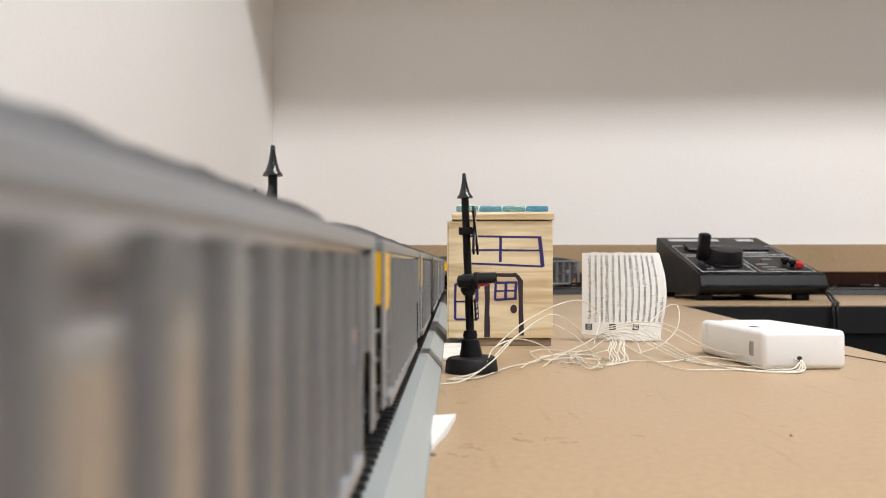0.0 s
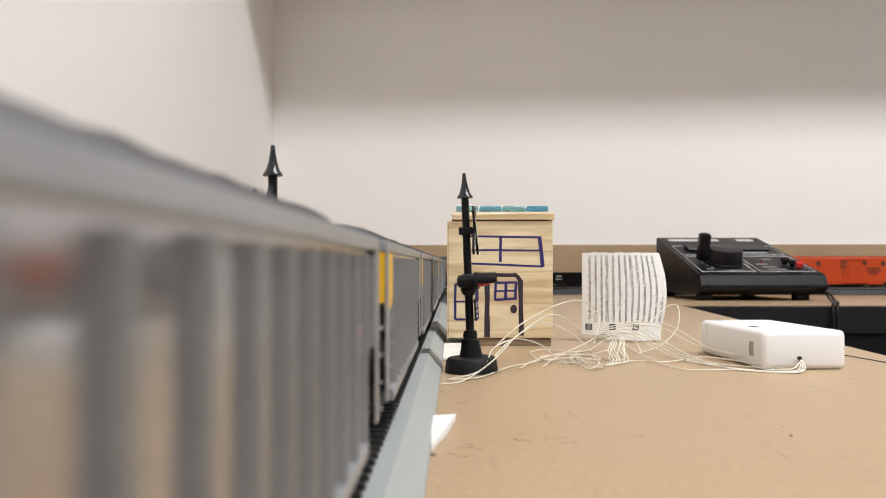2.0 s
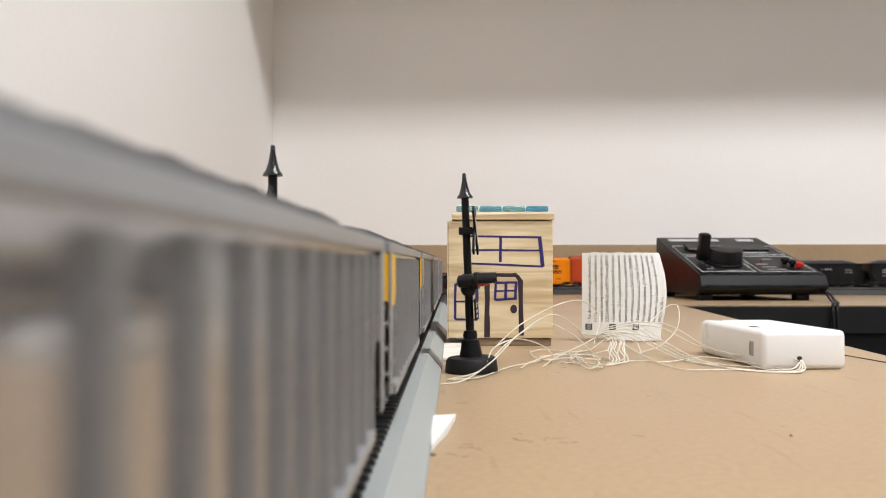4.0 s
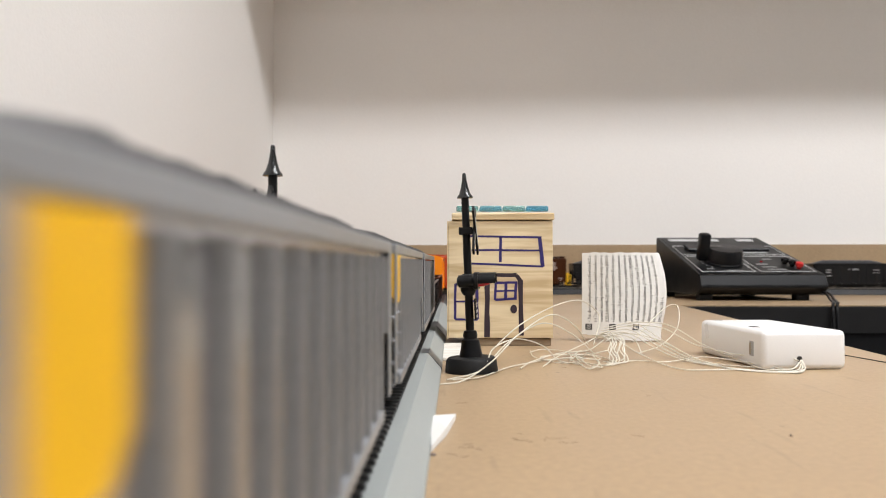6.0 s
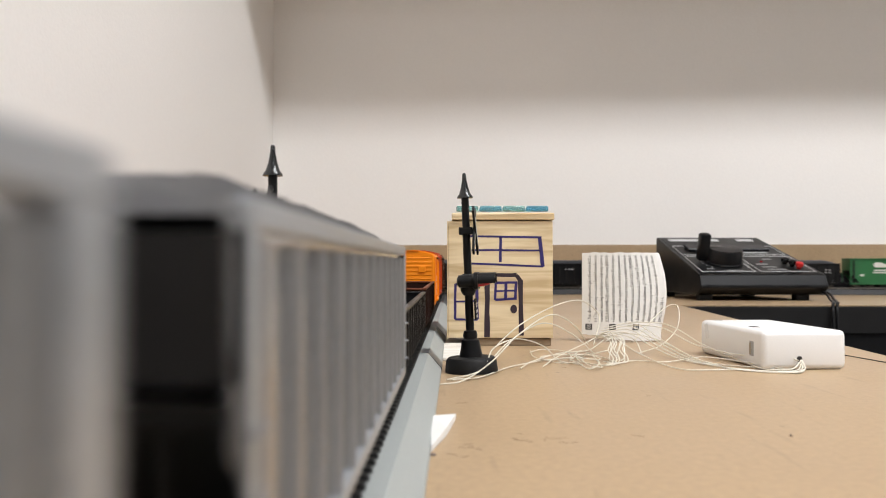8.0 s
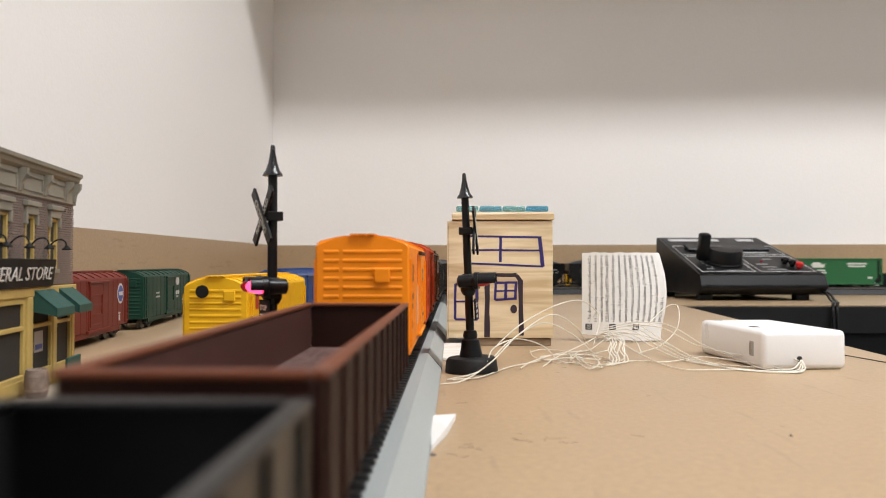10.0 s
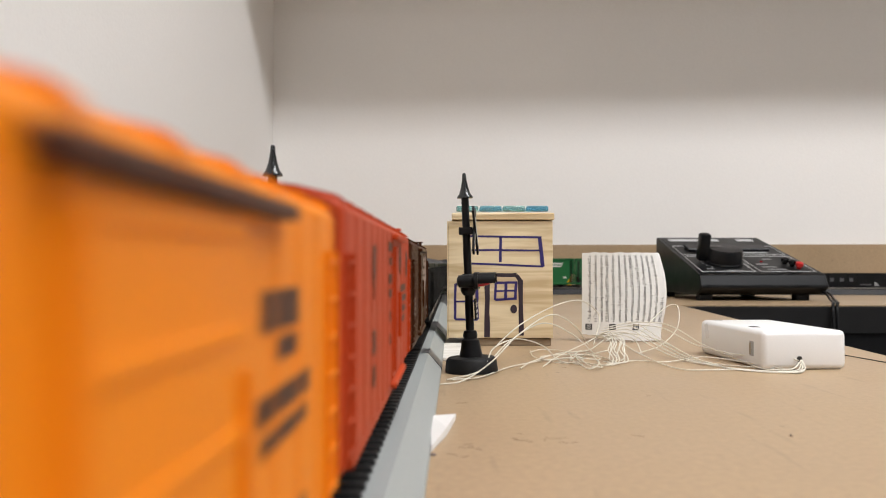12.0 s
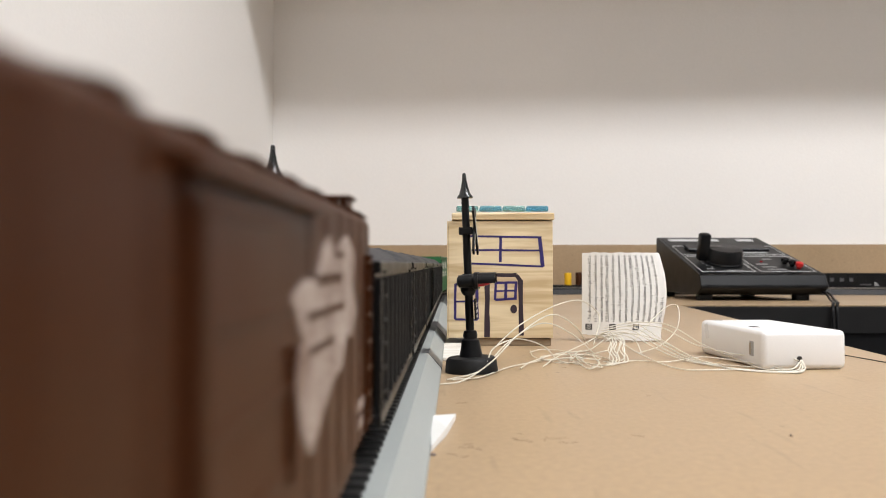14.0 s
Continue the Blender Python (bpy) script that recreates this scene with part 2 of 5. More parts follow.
def prism(bm, outline, a, b, axis="X", bevel=0.0):
    """A closed outline of (u, v) drawn out from a to b along an axis: X takes (y, z), Y takes (x, z), Z takes (x, y)."""
    def at(u, v, w):
        return {"X": (w, u, v), "Y": (u, w, v), "Z": (u, v, w)}[axis]
    lo = [bm.verts.new(at(u, v, a)) for u, v in outline]
    hi = [bm.verts.new(at(u, v, b)) for u, v in outline]
    n = len(outline)
    fs = [bm.faces.new(lo[::-1]), bm.faces.new(hi)]
    for i in range(n):
        fs.append(bm.faces.new((lo[i], lo[(i + 1) % n], hi[(i + 1) % n], hi[i])))
    if bevel:
        edges = list({e for f in fs for e in f.edges})
        bmesh.ops.bevel(bm, geom=edges, offset=bevel, segments=1, profile=0.5, affect="EDGES")
    bmesh.ops.recalc_face_normals(bm, faces=bm.faces)


def lathe(bm, profile, cx=0, cy=0, seg=24, axis="Z", c2=0):
    """A profile of (radius, height) turned round an axis through (cx, cy)."""
    rings = []
    for r, h in profile:
        ring = []
        for i in range(seg):
            a = 2 * math.pi * i / seg
            u, v = r * math.cos(a), r * math.sin(a)
            p = {"Z": (cx + u, cy + v, h), "X": (h, cx + u, cy + v), "Y": (cx + u, h, cy + v)}[axis]
            ring.append(bm.verts.new(p))
        rings.append(ring)
    for a, b in zip(rings, rings[1:]):
        for i in range(seg):
            bm.faces.new((a[i], a[(i + 1) % seg], b[(i + 1) % seg], b[i]))
    bm.faces.new(rings[0][::-1])
    bm.faces.new(rings[-1])
    bmesh.ops.recalc_face_normals(bm, faces=bm.faces)


def smooth_path(points, steps=8):
    """A Catmull-Rom line through the points."""
    p = [Vector(q) for q in points]
    p = [2 * p[0] - p[1]] + p + [2 * p[-1] - p[-2]]
    out = []
    for i in range(1, len(p) - 2):
        a, b, c, d = p[i - 1:i + 3]
        for k in range(steps):
            t = k / steps
            out.append(0.5 * (2 * b + (c - a) * t + (2 * a - 5 * b + 4 * c - d) * t * t + (3 * b - a - 3 * c + d) * t ** 3))
    out.append(p[-2])
    return out


def tube(bm, points, r, seg=6):
    pts = [Vector(q) for q in points]
    rings, side = [], Vector((0.3, 0.2, 0.93))
    for i, q in enumerate(pts):
        d = (pts[min(i + 1, len(pts) - 1)] - pts[max(i - 1, 0)]).normalized()
        side = (side - d * side.dot(d))
        if side.length < 1e-4:
            side = d.orthogonal()
        side.normalize()
        up = d.cross(side)
        rings.append([bm.verts.new(q + r * (math.cos(2 * math.pi * k / seg) * side + math.sin(2 * math.pi * k / seg) * up)) for k in range(seg)])
    for a, b in zip(rings, rings[1:]):
        for k in range(seg):
            bm.faces.new((a[k], a[(k + 1) % seg], b[(k + 1) % seg], b[k]))
    bm.faces.new(rings[0][::-1])
    bm.faces.new(rings[-1])


def mesh_of(name, bm, material, smooth=False):
    for v in bm.verts:
        v.co *= MM
    bmesh.ops.recalc_face_normals(bm, faces=bm.faces)
    me = bpy.data.meshes.new(name)
    bm.to_mesh(me)
    bm.free()
    me.materials.append(material)
    if smooth:
        for poly in me.polygons:
            poly.use_smooth = True
        me.set_sharp_from_angle(angle=radians(38))
    return me


def part(name, bm, material, parent, label="", smooth=False):
    ob = new(name, mesh_of(name, bm, material, smooth))
    ob.parent = parent
    if label:
        tagged(ob, label)
    return ob


def share(name, me, parent, x, y, z, rz=0):
    ob = new(name, me)
    ob.parent = parent
    ob.matrix_basis = pose(x * MM, y * MM, z * MM, 0, 0, rz)
    return ob


def thing(name, x, y, z, rz, label, category, group="", kind=""):
    ob = new(name)
    ob.empty_display_size = 0.01
    ob.matrix_basis = pose(x * MM, y * MM, z * MM, 0, 0, rz)
    return tagged(ob, label, category, group, kind)


def structure(name, bm, material, label, category):
    return tagged(new(name, mesh_of(name, bm, material)), label, category, kind="structure")


def letters(text, size, depth=0.1, align="LEFT"):
    """The built-in font as a bmesh in millimetres, lying in x and y."""
    cu = bpy.data.curves.new("lettering", "FONT")
    cu.body, cu.size, cu.extrude, cu.align_x, cu.resolution_u = text, size, depth / 2, align, 2
    ob = bpy.data.objects.new("lettering", cu)
    me = bpy.data.meshes.new_from_object(ob)
    bm = bmesh.new()
    bm.from_mesh(me)
    bpy.data.objects.remove(ob)
    bpy.data.curves.remove(cu)
    bpy.data.meshes.remove(me)
    return bm


def turned(bm, m):
    bmesh.ops.transform(bm, matrix=m, verts=bm.verts)
    return bm

# ---- the room ----
def slab(name, outline, z0, z1, material, label, category):
    bm = bmesh.new()
    prism(bm, outline, z0, z1, "Z")
    return structure(name, bm, material, label, category)


def north(x, off=0.0):
    """The line of the north wall's face, moved off towards the room."""
    return 1450 - 0.07 * x - off


def west(y, off=0.0):
    return -317 - 0.044 * (1472 - y) + off


slab("floor", [(-700, -3400), (3500, -3400), (3500, 1700), (-700, 1700)], -790, -750, CARPET, "grey carpet floor of the layout room", "floor")
slab("ceiling", [(-700, -3400), (3500, -3400), (3500, 1700), (-700, 1700)], 1950, 1990, CEIL, "off-white ceiling over the layout", "ceiling")
slab("wall_north", [(-520, north(-520)), (3500, north(3500)), (3500, north(3500) + 120), (-520, north(-520) + 120)], -750, 1950, WALL,
     "white painted wall behind the layout", "wall")
slab("wall_west", [(west(-3300), -3300), (west(north(-317) + 6), north(-317) + 6), (west(north(-317) + 6) - 100, north(-317) + 6), (west(-3300) - 100, -3300)],
     -750, 1950, WALL, "white painted side wall beside the layout", "wall")
slab("wall_east", [(3300, -3300), (3420, -3300), (3420, north(3420) - 2), (3300, north(3300) - 2)], -750, 1950, WALL, "white painted end wall", "wall")
slab("wall_south", [(-560, -3400), (3420, -3400), (3420, -3302), (-560, -3302)], -750, 1950, WALL, "white painted wall at the back of the room", "wall")
# Out of view: added so that its front edge shades the upper wall.
slab("unseen_wall_overhang", [(west(1100, 2), north(-330, 360)), (3298, north(3298, 360)), (3298, north(3298, 2)), (west(1470, 2), north(-317, 2))], 660, 1948, WALL,
     "white overhang out of view, added to shade the upper wall", "wall")

# tan boards along the foot of both walls
slab("backsplash_north", [(west(1460, 9), north(-317, 8)), (3298, north(3298, 8)), (3298, north(3298, 1)), (west(1460, 9), north(-317, 1))], 0.2, 83, BOARD,
     "tan hardboard backsplash along the wall", "backsplash")
slab("backsplash_west", [(west(-3200, 1), -3200), (west(-3200, 7), -3200), (west(1455, 7), 1455), (west(1455, 1), 1455)], 0.2, 83, BOARD,
     "tan hardboard backsplash along the side wall", "backsplash")


def edge_x(y):
    """The aisle edge of the near table."""
    return 236 + 0.085 * (y - 421)


# the near table runs along the west wall, the far table along the north wall
TABLE = slab("table_top_west", [(west(-3200, 0.5), -3200), (edge_x(-3200), -3200), (edge_x(938), 938), (west(938, 0.5), 938)], -18, 0, BOARD,
     "tan hardboard table top with scuffs and specks", "table top")
slab("table_top_north", [(west(940, 0.5), 938.4), (3290, 938.4), (3290, north(3290, 0.5)), (west(1470, 1), north(-317, 0.5))], -1.5, 0, BOARD,
     "tan hardboard table top along the wall", "table top")
slab("table_fascia", [(edge_x(940) - 4, 942), (3290, 942), (3290, 962), (edge_x(940) - 4, 962)], -420, -9.3, FASCIA,
     "black table skirt facing the aisle", "table skirt")
bm = bmesh.new()
box(bm, edge_x(940) - 3, 3290, 938.0, 943.5, -34, -1.7, 1.0)
structure("table_edge_trim", bm, BLACK_DULL, "black edge band of the far table", "edge trim")
slab("table_skirt_west", [(edge_x(-3200) - 14, -3200), (edge_x(-3200) - 4, -3200), (edge_x(936) - 4, 936), (edge_x(936) - 14, 936)], -420, -18.3, FASCIA,
     "black table skirt along the aisle", "table skirt")
bm = bmesh.new()
prism(bm, [(207.6, 466), (229.6, 320), (230.6, 320), (208.4, 466)], 0.05, 0.35, "Z")
structure("table_seam", bm, RECESS_SHADE, "dark open joint between two hardboard sheets", "joint")


def scuffs():
    rng = random.Random(9)
    spots = [(28 + rng.uniform(-9, 9), 222 + rng.uniform(-6, 8)) for _ in range(9)] + [(5 + rng.uniform(-5, 6), 208 + rng.uniform(-8, 8)) for _ in range(6)]
    spots += [(rng.uniform(0, 200), rng.uniform(175, 420)) for _ in range(9)]
    for x, y in spots:
        bm = bmesh.new()
        a, n, r = rng.uniform(-0.7, 0.9), rng.uniform(1.5, 4.0), rng.uniform(0.1, 0.22)
        bend = rng.uniform(-0.8, 0.8)
        pts = [(x + math.cos(a) * n * t, y + math.sin(a) * n * t + bend * (1 - 4 * (t - 0.5) ** 2)) for t in (0, 0.25, 0.5, 0.75, 1.0)]
        prism(bm, [(px, py - r) for px, py in pts] + [(px, py + r) for px, py in pts[::-1]], 0.02, 0.06, "Z")
        part("scuff", bm, SCUFF, TABLE)


def ceiling_lights():
    # Both hang out of view; the second only houses the added fill lamp.
    for x, y in ((1000, -270), (900, -2000)):
        lamp = thing("ceiling_light", x, y, 1950, 0, "white recessed ceiling light out of view, with a lit diffuser", "ceiling light", "ceiling lights")
        bm = bmesh.new()
        for x0, x1, y0, y1 in ((-840, 840, -190, -165), (-840, 840, 165, 190), (-840, -815, -165, 165), (815, 840, -165, 165)):
            box(bm, x0, x1, y0, y1, -30, -1, 3)
        part("frame", bm, WALL, lamp)
        bm = bmesh.new()
        box(bm, -814, 814, -164, 164, -12, -6)
        part("diffuser", bm, LAMPGLASS, lamp)


# ---- the track's line ----
class Line:
    """The middle of the track: straight from behind the camera, a right bend, then straight along the far wall."""
    A = Vector((-31.8, 0.0))
    d = Vector((math.sin(radians(0.9)), math.cos(radians(0.9))))
    B = Vector((0.0, 1318.0))
    e = Vector((math.cos(radians(5.1)), -math.sin(radians(5.1))))
    R = 290.0
    turn = radians(90 - 0.9 + 5.1)
    den = d.x * e.y - d.y * e.x
    far = ((B - A).x * e.y - (B - A).y * e.x) / den
    T = R * math.tan(turn / 2)
    s1 = far - T
    s2 = s1 + R * turn

    @classmethod
    def at(cls, s):
        if s <= cls.s1:
            return cls.A + cls.d * s
        n = Vector((cls.d.y, -cls.d.x))
        c = cls.A + cls.d * cls.s1 + n * cls.R
        if s <= cls.s2:
            a = (s - cls.s1) / cls.R
            return c - n * cls.R * math.cos(a) + cls.d * cls.R * math.sin(a)
        corner = cls.A + cls.d * cls.far
        return corner + cls.e * (cls.T + s - cls.s2)

    @classmethod
    def side(cls, s):
        q = cls.at(s + 0.5) - cls.at(s - 0.5)
        q.normalize()
        return Vector((q.y, -q.x))


def swept(bm, outline, s0, s1, step):
    """A closed outline of (right, up) swept along the track."""
    n = max(1, int(math.ceil((s1 - s0) / step)))
    rings = []
    for i in range(n + 1):
        s = s0 + (s1 - s0) * i / n
        p, r = Line.at(s), Line.side(s)
        rings.append([bm.verts.new((p.x + r.x * u, p.y + r.y * u, z)) for u, z in outline])
    k = len(outline)
    for a, b in zip(rings, rings[1:]):
        for j in range(k):
            bm.faces.new((a[j], a[(j + 1) % k], b[(j + 1) % k], b[j]))
    bm.faces.new(rings[0])
    bm.faces.new(rings[-1][::-1])


BED = [(-25.4, 0.1), (25.4, 0.1), (25.2, 1.2), (19.4, 8.0), (-19.4, 8.0), (-25.2, 1.2)]
RAIL_SECTION = [(-1.1, 8.6), (1.1, 8.6), (0.35, 9.1), (0.4, 10.4), (0.55, 10.5), (0.55, 11.0), (-0.55, 11.0), (-0.55, 10.5), (-0.4, 10.4), (-0.35, 9.1)]


def tracks():
    pieces = (("grey_track", -2700, 842, ROADBED, "light grey plastic roadbed track with black ties"),
              ("dark_track", 842.6, 3900, BLACKBED, "black plastic roadbed track curving to the far wall"))
    bm = bmesh.new()
    prism(bm, [(-15.5, 7.9), (15.5, 7.9), (15.3, 9.2), (-15.3, 9.2)], -1.35, 1.35, "Y")
    tie_mesh = mesh_of("tie", bm, TIE)
    for name, s0, s1, mat, label in pieces:
        t = thing(name, 0, 0, 0, 0, label, "track")
        bm = bmesh.new()
        swept(bm, BED, s0, s1, 2000 if name == "grey_track" else 25)
        part("roadbed", bm, mat, t)
        for off in (-8.25, 8.25):
            bm = bmesh.new()
            swept(bm, [(u + off, z) for u, z in RAIL_SECTION], s0, s1, 2000 if name == "grey_track" else 25)
            part("rail", bm, RAIL, t, "nickel-silver rail")
        rest = bmesh.new()
        s = s0 + 3
        while s < s1:
            p, r = Line.at(s), Line.side(s)
            ang = math.degrees(math.atan2(r.y, r.x))
            if -120 < s < 1100:
                share("tie", tie_mesh, t, p.x, p.y, 0, ang)
            else:
                f = Vector((-r.y, r.x))
                vs = []
                for z in (7.9, 9.2):
                    for u, w in ((-15.4, -1.35), (15.4, -1.35), (15.4, 1.35), (-15.4, 1.35)):
                        vs.append(rest.verts.new((p.x + r.x * u + f.x * w, p.y + r.y * u + f.y * w, z)))
                for q in ((4, 5, 6, 7), (0, 1, 5, 4), (1, 2, 6, 5), (2, 3, 7, 6), (3, 0, 4, 7)):
                    rest.faces.new([vs[i] for i in q])
            s += 5.8
        tagged(part("tie_row", rest, TIE, t), kind="stuff")
        if name == "grey_track":
            for a, b in ((364, 383), (520, 560)):
                bm = bmesh.new()
                swept(bm, [(15.7, 8.0), (19.5, 8.25), (25.5, 1.35), (25.55, 0.2), (25.2, 0.2), (25.0, 1.0), (19.0, 7.6), (15.7, 7.8)], a, b, 100)
                part("joiner", bm, SILVER_DIM, t, "darker clip where two track sections join")


# ---- rolling stock: x forward, y to the left, z up from the rail's top ----
def wheel_mesh():
    bm = bmesh.new()
    for y in (-8.6, 8.6):
        s = 1 if y > 0 else -1
        lathe(bm, [(0.6, y + 1.2 * s), (4.9, y + 1.2 * s), (5.0, y - 0.8 * s), (5.6, y - 1.0 * s), (5.6, y - 1.4 * s), (0.6, y - 1.4 * s)], 0, 5.0, 18, "Y")
    lathe(bm, [(0.9, -8.2), (0.9, 8.2)], 0, 5.0, 8, "Y")
    return mesh_of("wheelset", bm, STEEL, True)


def truck_mesh():
    bm = bmesh.new()
    for y in (-12.2, 10.8):
        prism(bm, [(-13, 5.4), (-13, 7.0), (-9, 7.4), (-4, 8.4), (4, 8.4), (9, 7.4), (13, 7.0), (13, 5.4), (10, 3.6), (5, 2.6), (-5, 2.6), (-10, 3.6)], y, y + 1.5, "Y")
        for x in (-10, 10):
            lathe(bm, [(1.7, y - 0.5), (1.7, y + 2.0)], x, 5.2, 10, "Y")
        for x in (-1.6, 1.6):
            lathe(bm, [(1.1, 3.0), (1.1, 7.8)], x, y + 0.7, 8, "Z")
    box(bm, -2.5, 2.5, -10.8, 10.8, 4.5, 7.6, 0.4)
    return mesh_of("truck", bm, BLACK_DULL)


WHEELS, TRUCK = wheel_mesh(), truck_mesh()
bm = bmesh.new()
box(bm, 0, 9, -1.3, 1.3, 5.2, 7.6, 0.4)
box(bm, 5.5, 10.2, -2.0, 1.6, 4.6, 8.2, 0.6)
COUPLER = mesh_of("coupler", bm, BLACK_DULL)


def running_gear(car, length):
    for x in (-1, 1):
        t = share("truck", TRUCK, car, x * (length / 2 - 24), 0, 0)
        for w in (-10, 10):
            share("wheelset", WHEELS, t, w, 0, 0)
        share("coupler", COUPLER, car, x * (length / 2 - 4), 0, 0, 0 if x > 0 else 180)


def bars(car, material, y, items, s=1, name="lettering"):
    """Rows of plain bars on a car's side: (x centre, z centre, width, height)."""
    for x, z, w, h in items:
        bm = bmesh.new()
        box(bm, x - w / 2, x + w / 2, y, y + 0.12 * s, z - h / 2, z + h / 2)
        part(name, bm, material, car)


def hopper(label, length, paint, dim, ribs, yellow=False, group="hopper cars", load=5.2, top=43.0, load_mat=None, wide=16.4, end_paint=None, sheet=None, post_w=0.0):
    car = thing("hopper_car", 0, 0, 0, 0, label, "hopper car", group)
    h = length / 2
    w = wide
    inset = post_w + 2.5 if post_w else 6
    grab = None
    if post_w:
        bm = bmesh.new()
        tube(bm, smooth_path([(-1.5, 0, 0), (-1.5, 0.8, 0), (1.5, 0.8, 0), (1.5, 0, 0)], 3), 0.2, 5)
        grab = mesh_of("grab_iron", bm, dim)
    for s, name in ((1, "side"), (-1, "side")):
        bm = bmesh.new()
        c, e = (post_w, 22) if yellow else (0, 16)
        pts = [(-h + c, 24), (-h + c, top), (h - c, top), (h - c, 24), (h - e, 6.4), (-h + e, 6.4)]
        if yellow:
            pts[4:4] = [(h - 17, 22.5)]
            pts[-1] = (-h + 15, 6.4)
        prism(bm, [(x, z) for x, z in pts], s * (w - 1.9), s * (w - 1.2), "Y")
        sd = part(name, bm, sheet or paint, car)
        bm = bmesh.new()
        box(bm, -h, h, s * (w - 2.2), s * w, top - 2.5, top, 0.3)
        part("top_chord", bm, paint, sd)
        bm = bmesh.new()
        e = h - 18 if yellow else h
        box(bm, -e, e, s * (w - 2.4), s * (w + 0.1), 5.0, 7.6, 0.35)
        part("side_sill", bm, paint, sd)
        bm = bmesh.new()
        prism(bm, [(-1.3, s * (w - 1.25)), (-1.0, s * (w - 0.1)), (1.0, s * (w - 0.1)), (1.3, s * (w - 1.25))], 7.6, top - 3.4, "Z")
        rib = mesh_of("rib", bm, dim)
        bm = bmesh.new()
        prism(bm, [(-1.3, s * (w - 1.25)), (-1.0, s * (w - 0.1)), (1.0, s * (w - 0.1)), (1.3, s * (w - 1.25))], 22.5, top - 3.4, "Z")
        short_rib = mesh_of("rib", bm, dim)
        for i in range(ribs):
            cut = yellow and (i < 1 or i > ribs - 3)
            share("rib", short_rib if cut else rib, sd, -h + inset + (length - 2 * inset) * i / (ribs - 1), 0, 0)
        p = post_w / 2 or 0.9
        for x in (-h + p, h - p):
            bm = bmesh.new()
            deep = 0.55 if post_w else 1.3
            box(bm, x - p, x + p, min(s * (w - deep), s * (w + 0.05)), max(s * (w - deep), s * (w + 0.05)), 7.6, top - 2.4 if post_w else top - 3.4, 0.2)
            part("corner_post", bm, paint, sd)
        for x in (-h + post_w / 2, h - post_w / 2) if post_w else ():
            for k in range(4):
                share("grab_iron", grab, sd, x, s * (w - 0.1), 10 + k * 5.2, 0 if s > 0 else 180)
        for x in () if post_w else (-h + 5.5, h - 5.5):
            bm = bmesh.new()
            for k in range(6):
                box(bm, x - 3, x + 3, s * (w + 0.1), s * (w + 0.5), 11 + k * 5, 11.6 + k * 5)
            part("ladder", bm, dim, sd)
    for x in (-1, 1):
        bm = bmesh.new()
        in_y = 0.6 if post_w else 2.4
        prism(bm, [(x * (h - 1.2), top - 2.6 if post_w else top), (x * (h - 1.2), 29.2 if post_w else 27), (x * (h - 0.3), 29.2 if post_w else 27), (x * (h - 0.3), top - 2.6 if post_w else top)], -w + in_y, w - in_y, "Y")
        end = part("end_sheet", bm, end_paint or paint, car)
        # Drawn black: the shade under the open end is put into its colour.
        bm = bmesh.new()
        prism(bm, [(x * (h - 1.5), 27.5), (x * (h - 27), 5), (x * (h - 27), 4), (x * (h - 1.5), 26)], -w + (1.95 if post_w else 2.4), w - (1.95 if post_w else 2.4), "Y")
        part("slope_sheet", bm, BLACK_DULL, end, "slope sheet coloured black for the shade in the open end")
        bm = bmesh.new()
        box(bm, min(x * (h - 24), x * h), max(x * (h - 24), x * h), -w + 2, w - 2, 5.2, 7.4, 0.3)
        for y in (-9, 0, 9):
            tube(bm, [(x * (h - 3), y, 7.2), (x * (h - 3), y, 27)], 0.5)
        part("end_platform", bm, BLACK_DULL, end)
        bm = bmesh.new()
        lathe(bm, [(2.9, x * (h + 0.2)), (2.9, x * (h + 0.9))], -6, 22, 14, "X")
        part("brake_wheel", bm, BLACK_DULL, end)
    if yellow:
        bm = bmesh.new()
        box(bm, h - 0.25, h + 0.05, w - 15.5, w - 0.62, 29.4, 40.4)
        part("patch", bm, YELLOW, car, "yellow number patch on the end")
        bm = bmesh.new()
        for y, z, ww, hh in ((w - 6.2, 36.6, 1.9, 1.4), (w - 3.8, 36.7, 2.0, 1.5), (w - 8.8, 36.6, 2.2, 1.4), (w - 5.2, 32.0, 1.4, 1.9), (w - 3.4, 32.1, 1.5, 1.9), (w - 7.1, 32.0, 1.5, 1.8)):
            box(bm, h + 0.06, h + 0.16, y - ww / 2, y + ww / 2, z - hh / 2, z + hh / 2)
        part("lettering", bm, MARK_AMBER, car)
        for z, m in ((26.5, MARK_PINK), (23.5, MARK_FADED)):
            bars(car, m, w - 1.18, [(-h + 23, z, 5.0, 2.6)], name="decal")
        bm = bmesh.new()
        prism(bm, [(h - 14.0, 30.5), (h - 11.8, 28), (h - 4.5, 28), (h - 4.5, 40.3), (h - 14.0, 40.3)], w - 1.2, w - 0.02, "Y")
        part("patch", bm, YELLOW, car, "yellow patch on the side")
    bm = bmesh.new()
    n, m = 40, 9
    grid = []
    for i in range(n + 1):
        row = []
        for j in range(m + 1):
            x, y = -h + 2 + (length - 4) * i / n, (-w + 2.3) + (2 * w - 4.6) * j / m
            u = math.sin(math.pi * j / m) ** 0.6 * min(1, 6 * min(i, n - i) / n) ** 0.6
            z = top - 1.2 + (load + 1.2) * u + 1.0 * noise.noise((x * 0.35, y * 0.35, length)) * u
            row.append(bm.verts.new((x, y, z)))
        grid.append(row)
    for i in range(n):
        for j in range(m):
            bm.faces.new((grid[i][j], grid[i + 1][j], grid[i + 1][j + 1], grid[i][j + 1]))
